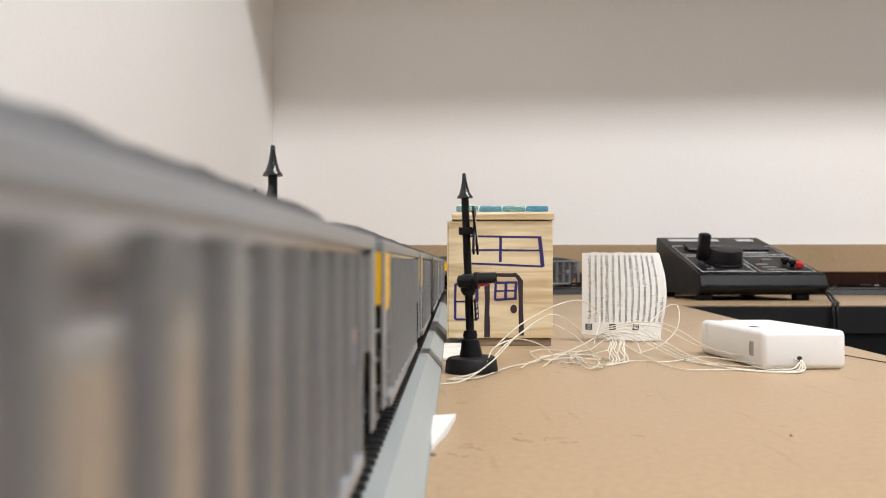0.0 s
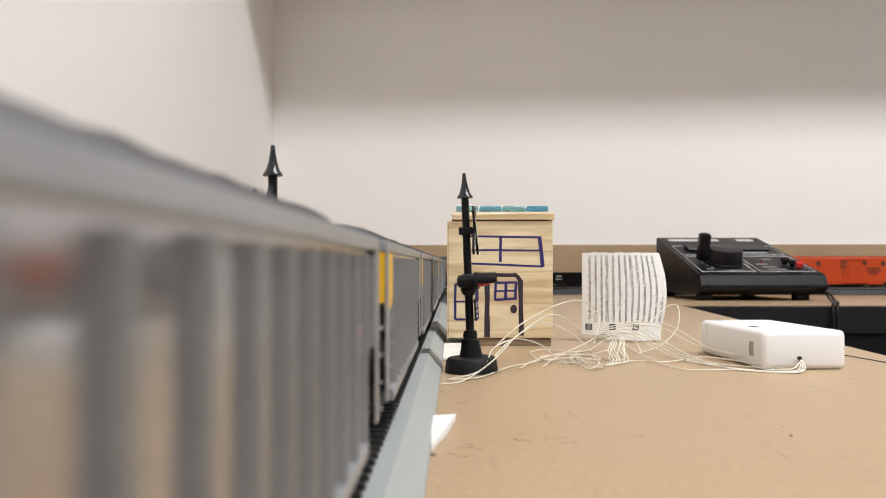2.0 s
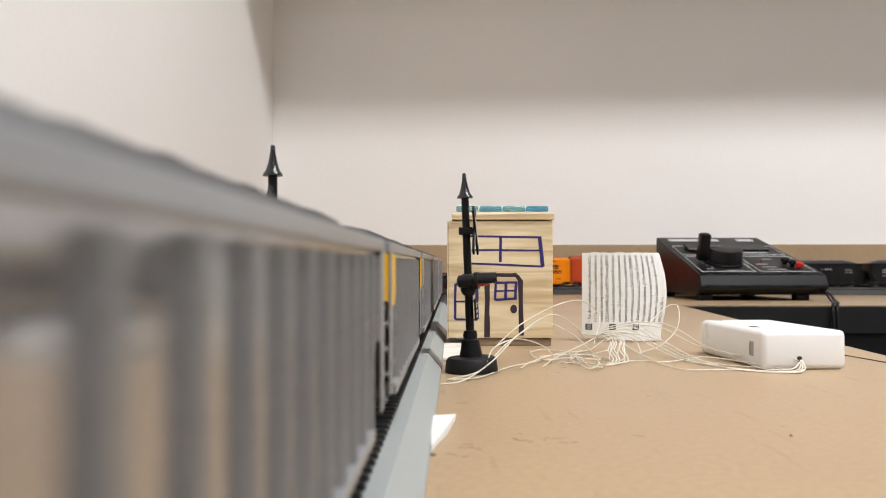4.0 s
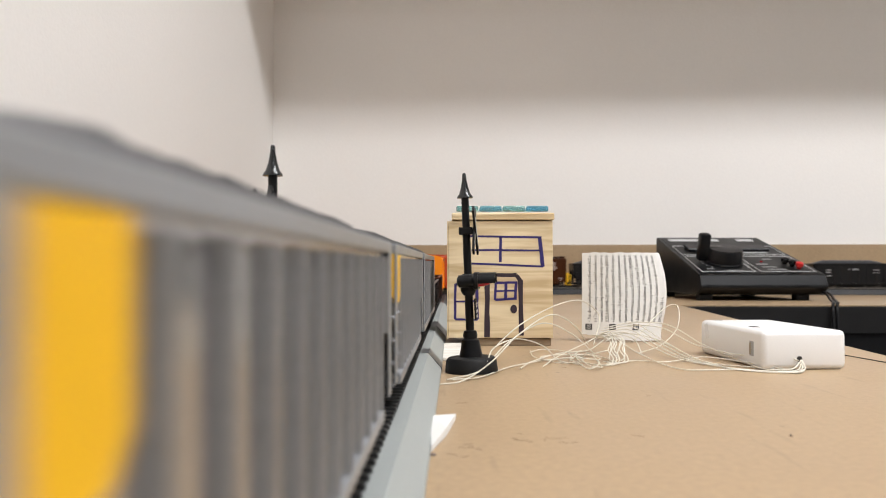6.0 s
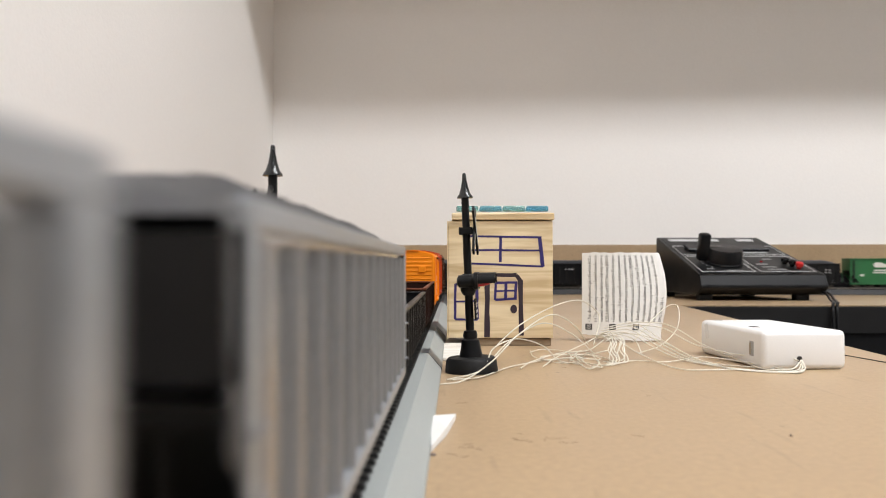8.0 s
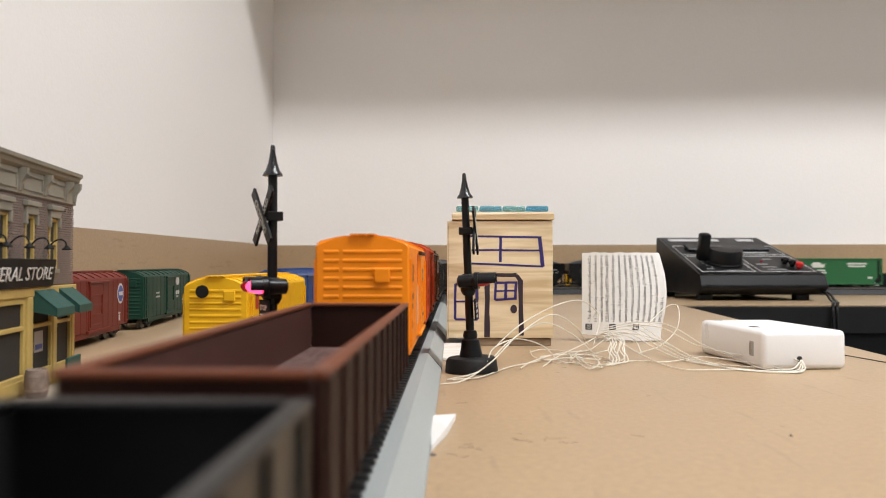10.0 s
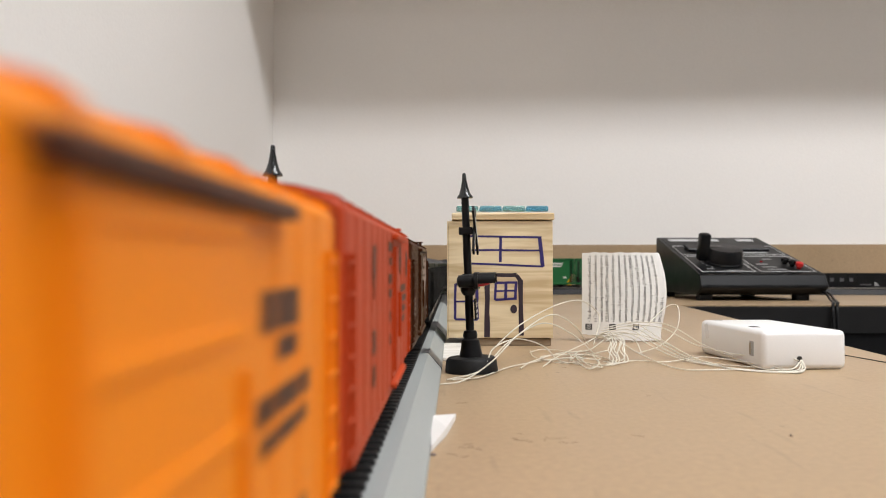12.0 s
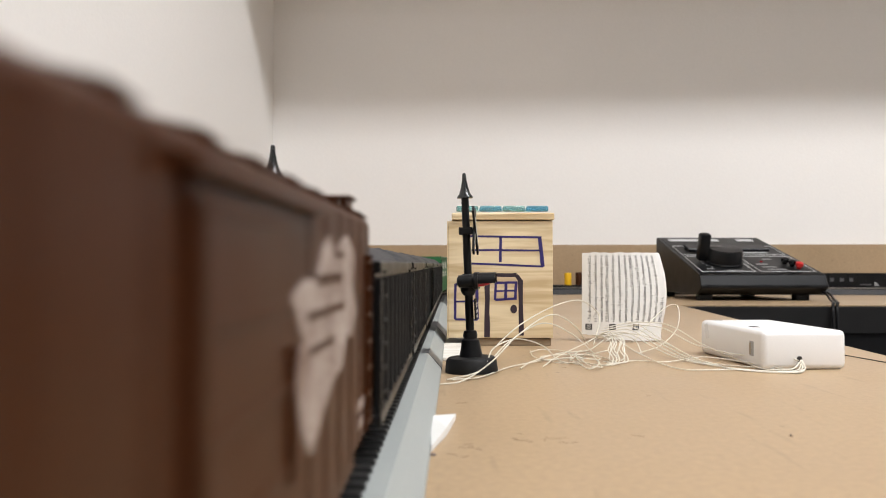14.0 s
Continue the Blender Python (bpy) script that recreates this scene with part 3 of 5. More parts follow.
    part("load", bm, load_mat or COAL, car, "heaped coal load", True)
    for i in (-1, 0, 1):
        bm = bmesh.new()
        c = i * (length - 70) / 3
        prism(bm, [(c - 12, 7), (c + 12, 7), (c + 4, 1.5), (c - 4, 1.5)], -w + 3, w - 3, "Y")
        part("hopper_bay", bm, dim, car)
    running_gear(car, length)
    return car


def gondola(label, length, paint, inside, rim, group="gondolas", top=22.9, w=16.4, marked=False):
    car = thing("gondola_car", 0, 0, 0, 0, label, "gondola car", group)
    h = length / 2
    bm = bmesh.new()
    box(bm, -h + 1.5, h - 1.5, -w + 1.95, w - 1.95, 6.5, 11.5)
    part("floor_plate", bm, DUST if inside is GON_IN else inside, car, "dusty floor inside the open body")
    for s in (1, -1):
        bm = bmesh.new()
        box(bm, -h, h, min(s * (w - 1.5), s * (w - 0.6)), max(s * (w - 1.5), s * (w - 0.6)), 5.5, top)
        sd = part("side", bm, paint, car)
        bm = bmesh.new()
        box(bm, -h + 1.6, h - 1.6, min(s * (w - 1.9), s * (w - 1.52)), max(s * (w - 1.9), s * (w - 1.52)), 9.0, top - 0.3)
        part("lining", bm, inside, sd)
        bm = bmesh.new()
        box(bm, -h, h, min(s * (w - 2.2), s * (w + 0.1)), max(s * (w - 2.2), s * (w + 0.1)), top, top + 1.1, 0.3)
        part("rim", bm, rim, sd)
        bm = bmesh.new()
        prism(bm, [(-1.0, s * (w - 0.7)), (-0.8, s * (w + 0.1)), (0.8, s * (w + 0.1)), (1.0, s * (w - 0.7))], 5.5, top, "Z")
        rib = mesh_of("rib", bm, paint)
        for i in range(12):
            share("rib", rib, sd, -h + 3 + (length - 6) * i / 11, 0, 0)
        if marked:
            bars(sd, GREY_PRINT, s * (w - 0.6), [(-h * 0.35, 18, 10, 2.4), (-h * 0.35, 13.5, 14, 1.6), (h * 0.3, 17, 22, 2.2)], s)
    for x in (-1, 1):
        bm = bmesh.new()
        box(bm, min(x * (h - 1.4), x * (h - 0.2)), max(x * (h - 1.4), x * (h - 0.2)), -w + 1.9, w - 1.9, 6, top)
        end = part("end", bm, paint, car)
        bm = bmesh.new()
        box(bm, min(x * (h - 0.3), x * (h + 0.5)), max(x * (h - 0.3), x * (h + 0.5)), -w + 2, w - 2, 0, 1.6, 0.3)
        rib = mesh_of("end_rib", bm, paint)
        for k in range(4):
            share("end_rib", rib, end, 0, 0, 8 + k * 3.7)
        bm = bmesh.new()
        box(bm, min(x * (h - 2.0), x * (h + 0.2)), max(x * (h - 2.0), x * (h + 0.2)), -w + 2.3, w - 2.3, top, top + 1.1, 0.3)
        part("rim", bm, rim, end)
    running_gear(car, length)
    return car


def boxcar(label, length, paint, marks, group="boxcars", eave=46.2, sill=8.5, w=16.4, roof=2.0, rail_bar=None, door=(-3, 21), plain=False, flat_door=False, platform=None):
    car = thing("boxcar", 0, 0, 0, 0, label, "boxcar", group)
    h = length / 2
    bm = bmesh.new()
    outline = [(-w + 0.6, sill), (-w + 0.6, eave - 1.2), (-w + 2.2, eave), (-8.5, eave + roof * 0.72), (-4, eave + roof * 0.95), (0, eave + roof), (4, eave + roof * 0.95), (8.5, eave + roof * 0.72), (w - 2.2, eave), (w - 0.6, eave - 1.2), (w - 0.6, sill)]
    prism(bm, outline, -h, h, "X", 0.5)
    body = part("body", bm, paint, car)
    # roof: seams and walkway
    n = 11
    bm = bmesh.new()
    for i in range(n):
        x = -h + 3 + (length - 6) * i / (n - 1)
        prism(bm, [(-w + 0.45, eave - 0.5), (-w + 1.9, eave + 0.6), (-8.5, eave + roof * 0.72 + 0.6), (-4, eave + roof * 0.95 + 0.6), (0, eave + roof + 0.6), (4, eave + roof * 0.95 + 0.6), (8.5, eave + roof * 0.72 + 0.6), (w - 1.9, eave + 0.6), (w - 0.45, eave - 0.5), (0, eave - 1)], x - 0.6, x + 0.6, "X")
    part("roof_ribs", bm, paint, body)
    bm = bmesh.new()
    for y in (-2.7, -0.8, 1.1):
        box(bm, -h - 1.0, h + 1.0, y * 1.5, y * 1.5 + 2.4, eave + roof + 0.3, eave + roof + 0.9)
    for i in range(8):
        x = -h + 4 + (length - 8) * i / 7
        box(bm, x - 0.5, x + 0.5, -3.9, 3.9, eave + roof - 0.9, eave + roof + 0.35)
    part("roof_walk", bm, paint, body)
    if platform is not None:
        for x, s in ((-h + 4.5, 1), (h - 4.5, -1)):
            bm = bmesh.new()
            for k in range(3):
                box(bm, x - 4 + k * 2.8, x - 1.6 + k * 2.8, min(s * 7.5, s * 13.6), max(s * 7.5, s * 13.6), eave + roof + platform, eave + roof + platform + 0.6, 0.15)
            for y in (s * 8.6, s * 12.4):
                box(bm, x - 3.6, x + 3.6, y - 0.5, y + 0.5, eave, eave + roof + platform + 0.05)
            part("roof_platform", bm, paint, body)
    for s in (1, -1):
        y0 = s * (w - 0.6)

        def lay(bm, x0, x1, z0, z1, a, b, bev=0.0):
            ya, yb = y0 + s * a, y0 + s * b
            box(bm, x0, x1, min(ya, yb), max(ya, yb), z0, z1, bev)
        bm = bmesh.new()
        d0, d1 = door
        if s < 0:
            d0, d1 = -door[1], -door[0]
        lay(bm, d0, d1, sill + 1.2, eave - 3.6, -0.1, 0.3 if flat_door else 0.6, 0.1)
        dr = part("door", bm, paint, car)
        if not flat_door:
            bm = bmesh.new()
            lay(bm, d0 + 1.5, d1 - 1.5, -0.6, 0.6, 0.5, 0.85, 0.15)
            rib = mesh_of("door_rib", bm, paint)
            for k in range(5):
                share("door_rib", rib, dr, 0, 0, sill + 4 + k * (eave - sill - 9) / 4)
        bm = bmesh.new()
        lay(bm, d0 + 1.0, d0 + 1.8, sill + 10, sill + 22, 0.2, 1.3)
        part("door_bar", bm, paint, dr)
        bm = bmesh.new()
        lay(bm, d1 - 1.8, d1 - 1.0, sill + 3, eave - 5, 0.2, 1.1)
        part("door_bar", bm, paint, dr)
        bm = bmesh.new()
        lay(bm, d0 - 14 if s > 0 else d0 - 2, d1 + 2 if s > 0 else d1 + 14, eave - 3.4, eave - 2.0, -0.1, 1.7, 0.3)
        part("door_track", bm, rail_bar or paint, car)
        bm = bmesh.new()
        lay(bm, d0 - 14, d1 + 4, sill - 0.6, sill + 1.0, -0.1, 1.5, 0.3)
        part("door_sill", bm, paint, car)
        bm = bmesh.new()
        lay(bm, -0.35, 0.35, sill + 0.3, eave - 1.6, -0.1, 0.14)
        seam = mesh_of("panel_seam", bm, paint)
        k = 14
        for i in range(k):
            x = -h + 3 + (length - 6) * i / (k - 1)
            if d0 - 2 < x < d1 + 2:
                continue
            share("panel_seam", seam, body, x, 0, 0)
        for x in (-h + 4.5, h - 4.5):
            bm = bmesh.new()
            lay(bm, x - 3.4, x - 3.0, sill + 1, sill + 31, -0.1, 0.7)
            lad = part("ladder", bm, paint, car)
            bm = bmesh.new()
            lay(bm, x + 3.0, x + 3.4, sill + 1, sill + 31, -0.1, 0.7)
            part("stile", bm, paint, lad)
            bm = bmesh.new()
            lay(bm, x - 3.0, x + 3.0, 0, 0.4, 0.35, 0.7)
            rung = mesh_of("rung", bm, paint)
            for r in range(7):
                share("rung", rung, lad, 0, 0, sill + 2 + r * 4.6)
        bm = bmesh.new()
        lay(bm, -h + 16, h - 16, sill - 3.0, sill - 0.2, -1.6, -0.6)
        part("side_sill", bm, paint, body)
        for name, mat, items in marks:
            bars(car, mat, y0 + s * 0.02, [(x * s, z, ww, hh) for x, z, ww, hh in items], s, name)
    for x in (-1, 1):
        bm = bmesh.new()
        box(bm, min(x * (h - 0.4), x * (h + 0.06)), max(x * (h - 0.4), x * (h + 0.06)), -w + 1.6, w - 1.6, sill + 0.8, eave - 1.4)
        end = part("corrugated_end", bm, paint, car)
        for a, b in ((-w + 3.5, -w + 8.5), (-w + 10, w - 3.0)) if not plain else ((-w + 3.5, w - 3.5),):
            bm = bmesh.new()
            prism(bm, [(x * h, -0.8), (x * (h + 0.32), -0.28), (x * (h + 0.32), 0.28), (x * h, 0.8)], a, b, "Y")
            rib = mesh_of("end_rib", bm, paint)
            for k in range(11):
                share("end_rib", rib, end, 0, 0, sill + 3.4 + k * (eave - sill - 6) / 10.2)
        bm = bmesh.new()
        box(bm, min(x * (h + 0.2), x * (h + 1.9)), max(x * (h + 0.2), x * (h + 1.1)), 4.0, 9.4, 31.5, 36.5, 0.4)
        part("brake_box", bm, paint, end)
        bm = bmesh.new()
        lathe(bm, [(3.0, x * (h + 1.8)), (3.0, x * (h + 2.5))], -5.5, 36 if plain else 14, 16, "X")
        part("brake_wheel", bm, BLACK_DULL if plain else paint, end)
    bm = bmesh.new()
    box(bm, -h + 6, h - 6, -3, 3, 4.6, sill + 0.5)
    box(bm, -h * 0.25, h * 0.25, -w + 4, w - 5, 4.5, sill + 0.5)
    part("underframe", bm, BLACK_DULL, car)
    running_gear(car, length)
    return car


def shape(car, name, outline, y, material, label=""):
    """A flat emblem of an outline of (x, z) on a car's left side."""
    bm = bmesh.new()
    prism(bm, outline, y, y + 0.14, "Y")
    return part(name, bm, material, car, label)


def ring_of(cx, cz, rx, rz, n=20):
    return [(cx + rx * math.cos(2 * math.pi * i / n), cz + rz * math.sin(2 * math.pi * i / n)) for i in range(n)]


# ---- the moving train: (thing, place of its front at the start, body length), first car first ----
TRAIN = []


def build_train():
    pitch = 179.5
    gap = 18.0
    first = hopper("weathered silver hopper car heaped with dark coal", pitch - gap, SILVER, SILVER_DIM, 13, True, wide=16.5, sheet=SILVER_PANEL, post_w=4.4)
    leads = (-14.2, 165.3, 344.3, 524.6, 703.2, 882, 1060, 1236.5, 1421)
    TRAIN.append((first, leads[0], pitch - gap))
    for i in range(1, 9):
        lead = leads[i]
        if i == 8:
            c = hopper("weathered silver hopper car with a plain end", pitch - 1.0, SILVER, SILVER_DIM, 13, False, wide=16.5, end_paint=BLACK_DULL, sheet=SILVER_PANEL, post_w=2.6)
        else:
            c = copy_thing(first, pose(0, 0, 0))
        if i == 5:
            bm = bmesh.new()
            r = (pitch - gap) / 2
            box(bm, -r + 0.4, -r + 11.0, 16.52, 16.62, 28, 40.3)
            part("patch", bm, YELLOW, c, "yellow patch on the rear of the side")
        TRAIN.append((c, lead, pitch - 1.0 if i == 8 else pitch - gap))
    black_gon = gondola("empty black open gondola car", 160, BLACK, BLACK_DULL, BLACK, marked=True)
    TRAIN.append((black_gon, 1600, 160))
    brown_gon = gondola("empty dark brown gondola car with reddish-brown rims", 160, GON_BROWN, GON_IN, REDDISH_EDGE, top=24.4)
    TRAIN.append((brown_gon, 1770, 160))
    # orange boxcar with dark lettering
    marks = [("lettering", MARK_DARK, [(61, 34.5, 7, 6.5), (51.5, 34.5, 5.5, 6.5), (43, 34.5, 5.5, 6.5), (52, 26, 20, 2.2), (52, 22.6, 17, 1.8), (52, 16, 9, 3.0),
                                       (-38, 34, 15, 3.5), (-40, 30.5, 9, 2), (-40, 26, 22, 2.2), (-40, 23, 19, 1.6), (-24, 18, 9, 1.6), (-24, 15, 11, 1.6), (-45, 14, 8, 1.2)])]
    orange = boxcar("bright orange plastic boxcar with dark lettering", 137.5, ORANGE, marks, eave=45.2, rail_bar=MARK_DARK, door=(-24, 3))
    bars(orange, MARK_RED, 15.85, [(9.5, 36, 3.5, 12)], name="stripe")
    shape(orange, "emblem", [(8, 13), (11, 13), (12, 22), (11, 29), (8.4, 29), (7.4, 21)], 15.85, MARK_WHITE, "worn white emblem")
    TRAIN.append((orange, 1943.5, 137.5))
    marks = [("lettering", MARK_DARK, [(35.5, 23, 6, 4.5), (35.5, 16.5, 5, 4), (-2, 42, 11, 2.2), (-3, 38.6, 8, 2.0), (-2, 34.4, 10, 2.4), (-2, 31, 8, 1.8), (-2, 25.5, 3, 2.4), (-2, 20, 3, 2.4), (-47, 31, 20, 2.0), (-48, 28, 22, 1.8), (-47, 25, 17, 1.8), (-47, 22, 14, 1.6)])]
    red = boxcar("orange-red plastic boxcar with a dark shield emblem", 154, ORANGE_RED, marks, eave=47.3, door=(-26, -8), flat_door=True, platform=-0.5)
    shape(red, "emblem", [(32, 41.5), (39.5, 41.5), (39, 37), (35.8, 31), (32.6, 37)], 15.85, MARK_DARK, "dark shield emblem")
    shape(red, "emblem", ring_of(-62, 38, 3.6, 4.0), 15.85, MARK_DARK, "small dark round emblem")
    shape(red, "emblem", ring_of(-34, 39, 3.4, 4.0), 15.85, MARK_DARK, "dark round emblem")
    TRAIN.append((red, 2089, 154))
    marks = [("lettering", MARK_WORN, [(56, 24.5, 5, 0.9), (50, 24.5, 4, 0.9), (56, 22.5, 6, 0.9), (50, 22.5, 3, 0.9), (55, 20.5, 4, 0.9), (50, 20.5, 5, 0.9), (56, 18.5, 5, 0.9), (49, 18.5, 3, 0.9), (-62, 15, 9, 1.4), (-62, 12, 6, 1.4)])]
    brown = boxcar("dark oxide-brown boxcar with a white map emblem", 150, BROWN, marks, eave=46.5, platform=0.6, door=(-5, 23))
    shape(brown, "emblem", [(-7, 35), (-14, 36.5), (-20, 36), (-24, 39.5), (-29, 41.5), (-34, 39), (-38, 41), (-46, 42), (-54, 39), (-51, 35), (-56, 31), (-50, 27), (-45, 28), (-40, 24), (-32, 23), (-24, 20), (-17, 17.5), (-12, 21), (-9, 26), (-12, 30)], 15.85, MARK_WORN, "worn white map-shaped emblem")
    bars(brown, BROWN, 16.02, [(-30, 36.2, 18, 1.2), (-28, 32.4, 26, 0.9), (-24, 28.6, 16, 0.8), (-38, 39.2, 7, 0.8)], name="lettering")
    TRAIN.append((brown, 2262, 150))
    first = hopper("black two-bay hopper car heaped with coal", 114, BLACK, BLACK_DULL, 9, False, "black hopper cars", 5.0, 38.5)
    bars(first, GREY_PRINT, 15.22, [(-38, 28, 8, 1.8), (-38, 24, 10, 1.3), (-10, 29, 4, 2.2), (-4.5, 29, 4, 2.2), (1, 29, 4, 2.2), (34, 28, 9, 1.4), (34, 24.5, 7, 1.4), (34, 19, 10, 1.1)])
    TRAIN.append((first, 2429, 114))
    for i in range(1, 6):
        TRAIN.append((copy_thing(first, pose(0, 0, 0)), 2429 + 126.5 * i, 114))
    green = hopper("bright green hopper car with a white block emblem", 177, GREEN, BLACK_DULL, 2, False, "green hopper cars", -1.0, 46.5)
    for x in (42, 8):
        shape(green, "emblem", [(x - 8, 32), (x + 8, 32), (x + 11, 36), (x + 8, 40), (x - 2, 40), (x - 5, 37), (x - 11, 37)], 15.3, MARK_WHITE, "white block emblem")
        bars(green, MARK_WHITE, 15.3, [(x, 27.5, 20, 2.0), (x, 24, 24, 2.0)])
    bars(green, MARK_WHITE, 15.3, [(-50, 38, 30, 2.4), (-50, 34, 26, 2.4), (70, 20, 6, 3), (-70, 16, 7, 3)])
    TRAIN.append((green, 3190, 177))
    TRAIN.append((copy_thing(green, pose(0, 0, 0)), 3376, 177))


def progress(t):
    """How far the slowing train has gone since the start, with a short hitch."""
    k = min(1.0, max(0.0, (t - 1.55) / 0.6))
    return 184.0 * t - 1.5 * t * t - 13.0 * k * k * (3 - 2 * k)


def motions():
    for car, lead, body in TRAIN:
        rows = []
        arm = body / 2 - 24
        for i in range(57):
            t = i * 0.25
            s = lead + body / 2 - progress(t)
            a, b = Line.at(s - arm), Line.at(s + arm)
            m, f = (a + b) / 2 + 0.4 * Line.side(s), a - b
            rows.append((t, pose(m.x * MM, m.y * MM, 11.0 * MM, 0, 0, math.degrees(math.atan2(f.y, f.x)))))
        walk(car, rows)


# ---- still things on the layout ----
def strip(bm, u0, z0, u1, z1, w, y):
    """A drawn marker stroke on the plane y, from one place to another."""
    a, b = Vector((u0, z0)), Vector((u1, z1))
    d = (b - a).normalized()
    n = Vector((-d.y, d.x)) * w / 2
    k = 5
    top, bot = [], []
    for i in range(k + 1):
        p = a.lerp(b, i / k)
        j = 1 + 0.22 * noise.noise((p.x * 0.4, p.y * 0.4, u0))
        q = p + Vector((-d.y, d.x)) * 0.25 * noise.noise((p.x * 0.2, p.y * 0.2, z1))
        top.append(q + n * j)
        bot.append(q - n * j)
    prism(bm, [(q.x, q.y) for q in top + bot[::-1]], y - 0.12, y + 0.05, "Y")


def toy_house():
    house = thing("toy_house", 3, 473, 0, -1, "pale wooden toy house with marker-drawn door and windows", "toy house")
    bm = bmesh.new()
    box(bm, 0.3, 62.5, 0, 58, 4.7, 74.5, 0.25)
    part("wall", bm, BALSA, house)
    bm = bmesh.new()
    box(bm, -0.6, 0.2, -0.3, 58, 4.3, 74.5, 0.15)
    part("side_wall", bm, BALSA, house)
    bm = bmesh.new()
    box(bm, 2.2, 63.4, -1.5, 59, 75.1, 79.3, 0.5)
    part("roof", bm, BALSA, house, "flat wooden roof board")
    bm = bmesh.new()
    box(bm, 4, 61.5, 1.5, 56, 79.35, 80.2)
    part("glue_layer", bm, WHITE_STICK, house)
    mats = (TILE_GREEN, TILE_BLUE, TILE_GREEN, TILE_DEEP)
    for r in range(4):
        for i in range(4):
            bm = bmesh.new()
            x, y = 5 + i * 14.0, 1.0 + r * 14
            box(bm, x, x + 13.1, y, y + 13.1, 80.25, 83.7, 0.9, 3)
            part("glass_tile", bm, mats[(i + r) % 4], house, "translucent sea-coloured glass tile", True)
    bm = bmesh.new()
    box(bm, 18, 61.5, 1, 56, 0.1, 4.4, 0.3)
    part("base_block", bm, BALSA_DARK, house, "worn wooden base block")
    def drawn(name, strokes, ink, label):
        first = None
        for a in strokes:
            bm = bmesh.new()
            strip(bm, *a, 0)
            ob = part("stroke" if first else name, bm, ink, first or house, "" if first else label)
            first = first or ob
        return first
    drawn("drawn_window", ((10, 65.6, 55.8, 64.6, 1.2), (54.8, 64.4, 56.5, 47.2, 2.2), (9.5, 49.3, 56.6, 47.3, 1.2), (31.4, 65, 31.2, 50, 1.6), (14, 57.1, 55.4, 57.0, 1.1)),
          INK_BLUE, "window drawn in blue marker")
    drawn("drawn_window", ((4.4, 36.8, 17.6, 36.6, 1.2), (4.4, 37, 4.2, 15.8, 1.5), (4.2, 15.9, 17.8, 15.6, 1.2), (17.2, 36.8, 17.4, 15.8, 1.9), (11.2, 36.6, 11.0, 18, 1.4), (4.4, 26.4, 17.4, 26.6, 1.1)),
          INK_BLUE, "small window drawn in blue marker")
    drawn("drawn_window", ((28.6, 37.6, 41.4, 37.8, 1.4), (28.4, 37.8, 28.2, 27.2, 1.5), (28.2, 27.4, 41.0, 28.2, 1.4), (40.6, 38, 40.2, 28, 1.7), (34.6, 37.8, 34.4, 27.6, 1.7), (28.6, 32.8, 41, 33, 1.1)),
          INK_BLUE, "door pane drawn in blue marker")
    door = drawn("drawn_door", ((23.4, 42, 23.3, 5.2, 3.2), (23, 42, 41, 42.4, 2.2), (40.6, 42.2, 43.4, 38.5, 2.4), (43.2, 39.5, 43.7, 6.2, 2.8)),
                 INK_BLACK, "door drawn in purple-black marker")
    bm = bmesh.new()
    prism(bm, ring_of(39.2, 22, 2.0, 2.6, 14), -0.13, 0.05, "Y")
    part("drawn_knob", bm, INK_BLACK, door)


def porch():
    mat = thing("stick_mat", 0, 0, 0, 0, "small white mat of craft sticks lying before the house", "mat")
    for i in range(9):
        bm = bmesh.new()
        y = 398 + i * 8.2
        box(bm, -0.2 + 0.012 * (y - 398), 20.8, y, y + 7.5, 0.15, 2.0, 0.35)
        part("stick", bm, WHITE_STICK, mat)
    bm = bmesh.new()
    tube(bm, smooth_path([(19, 430, 2.5), (13, 424, 3.0), (11, 412, 3.2), (9.5, 402, 3.0), (9, 392, 0.8)]), 0.5)
    tagged(new("thin_dark_wire", mesh_of("thin_dark_wire", bm, BLACK_DULL, True)), "thin dark bent wire lying on the stick mat", "wire")


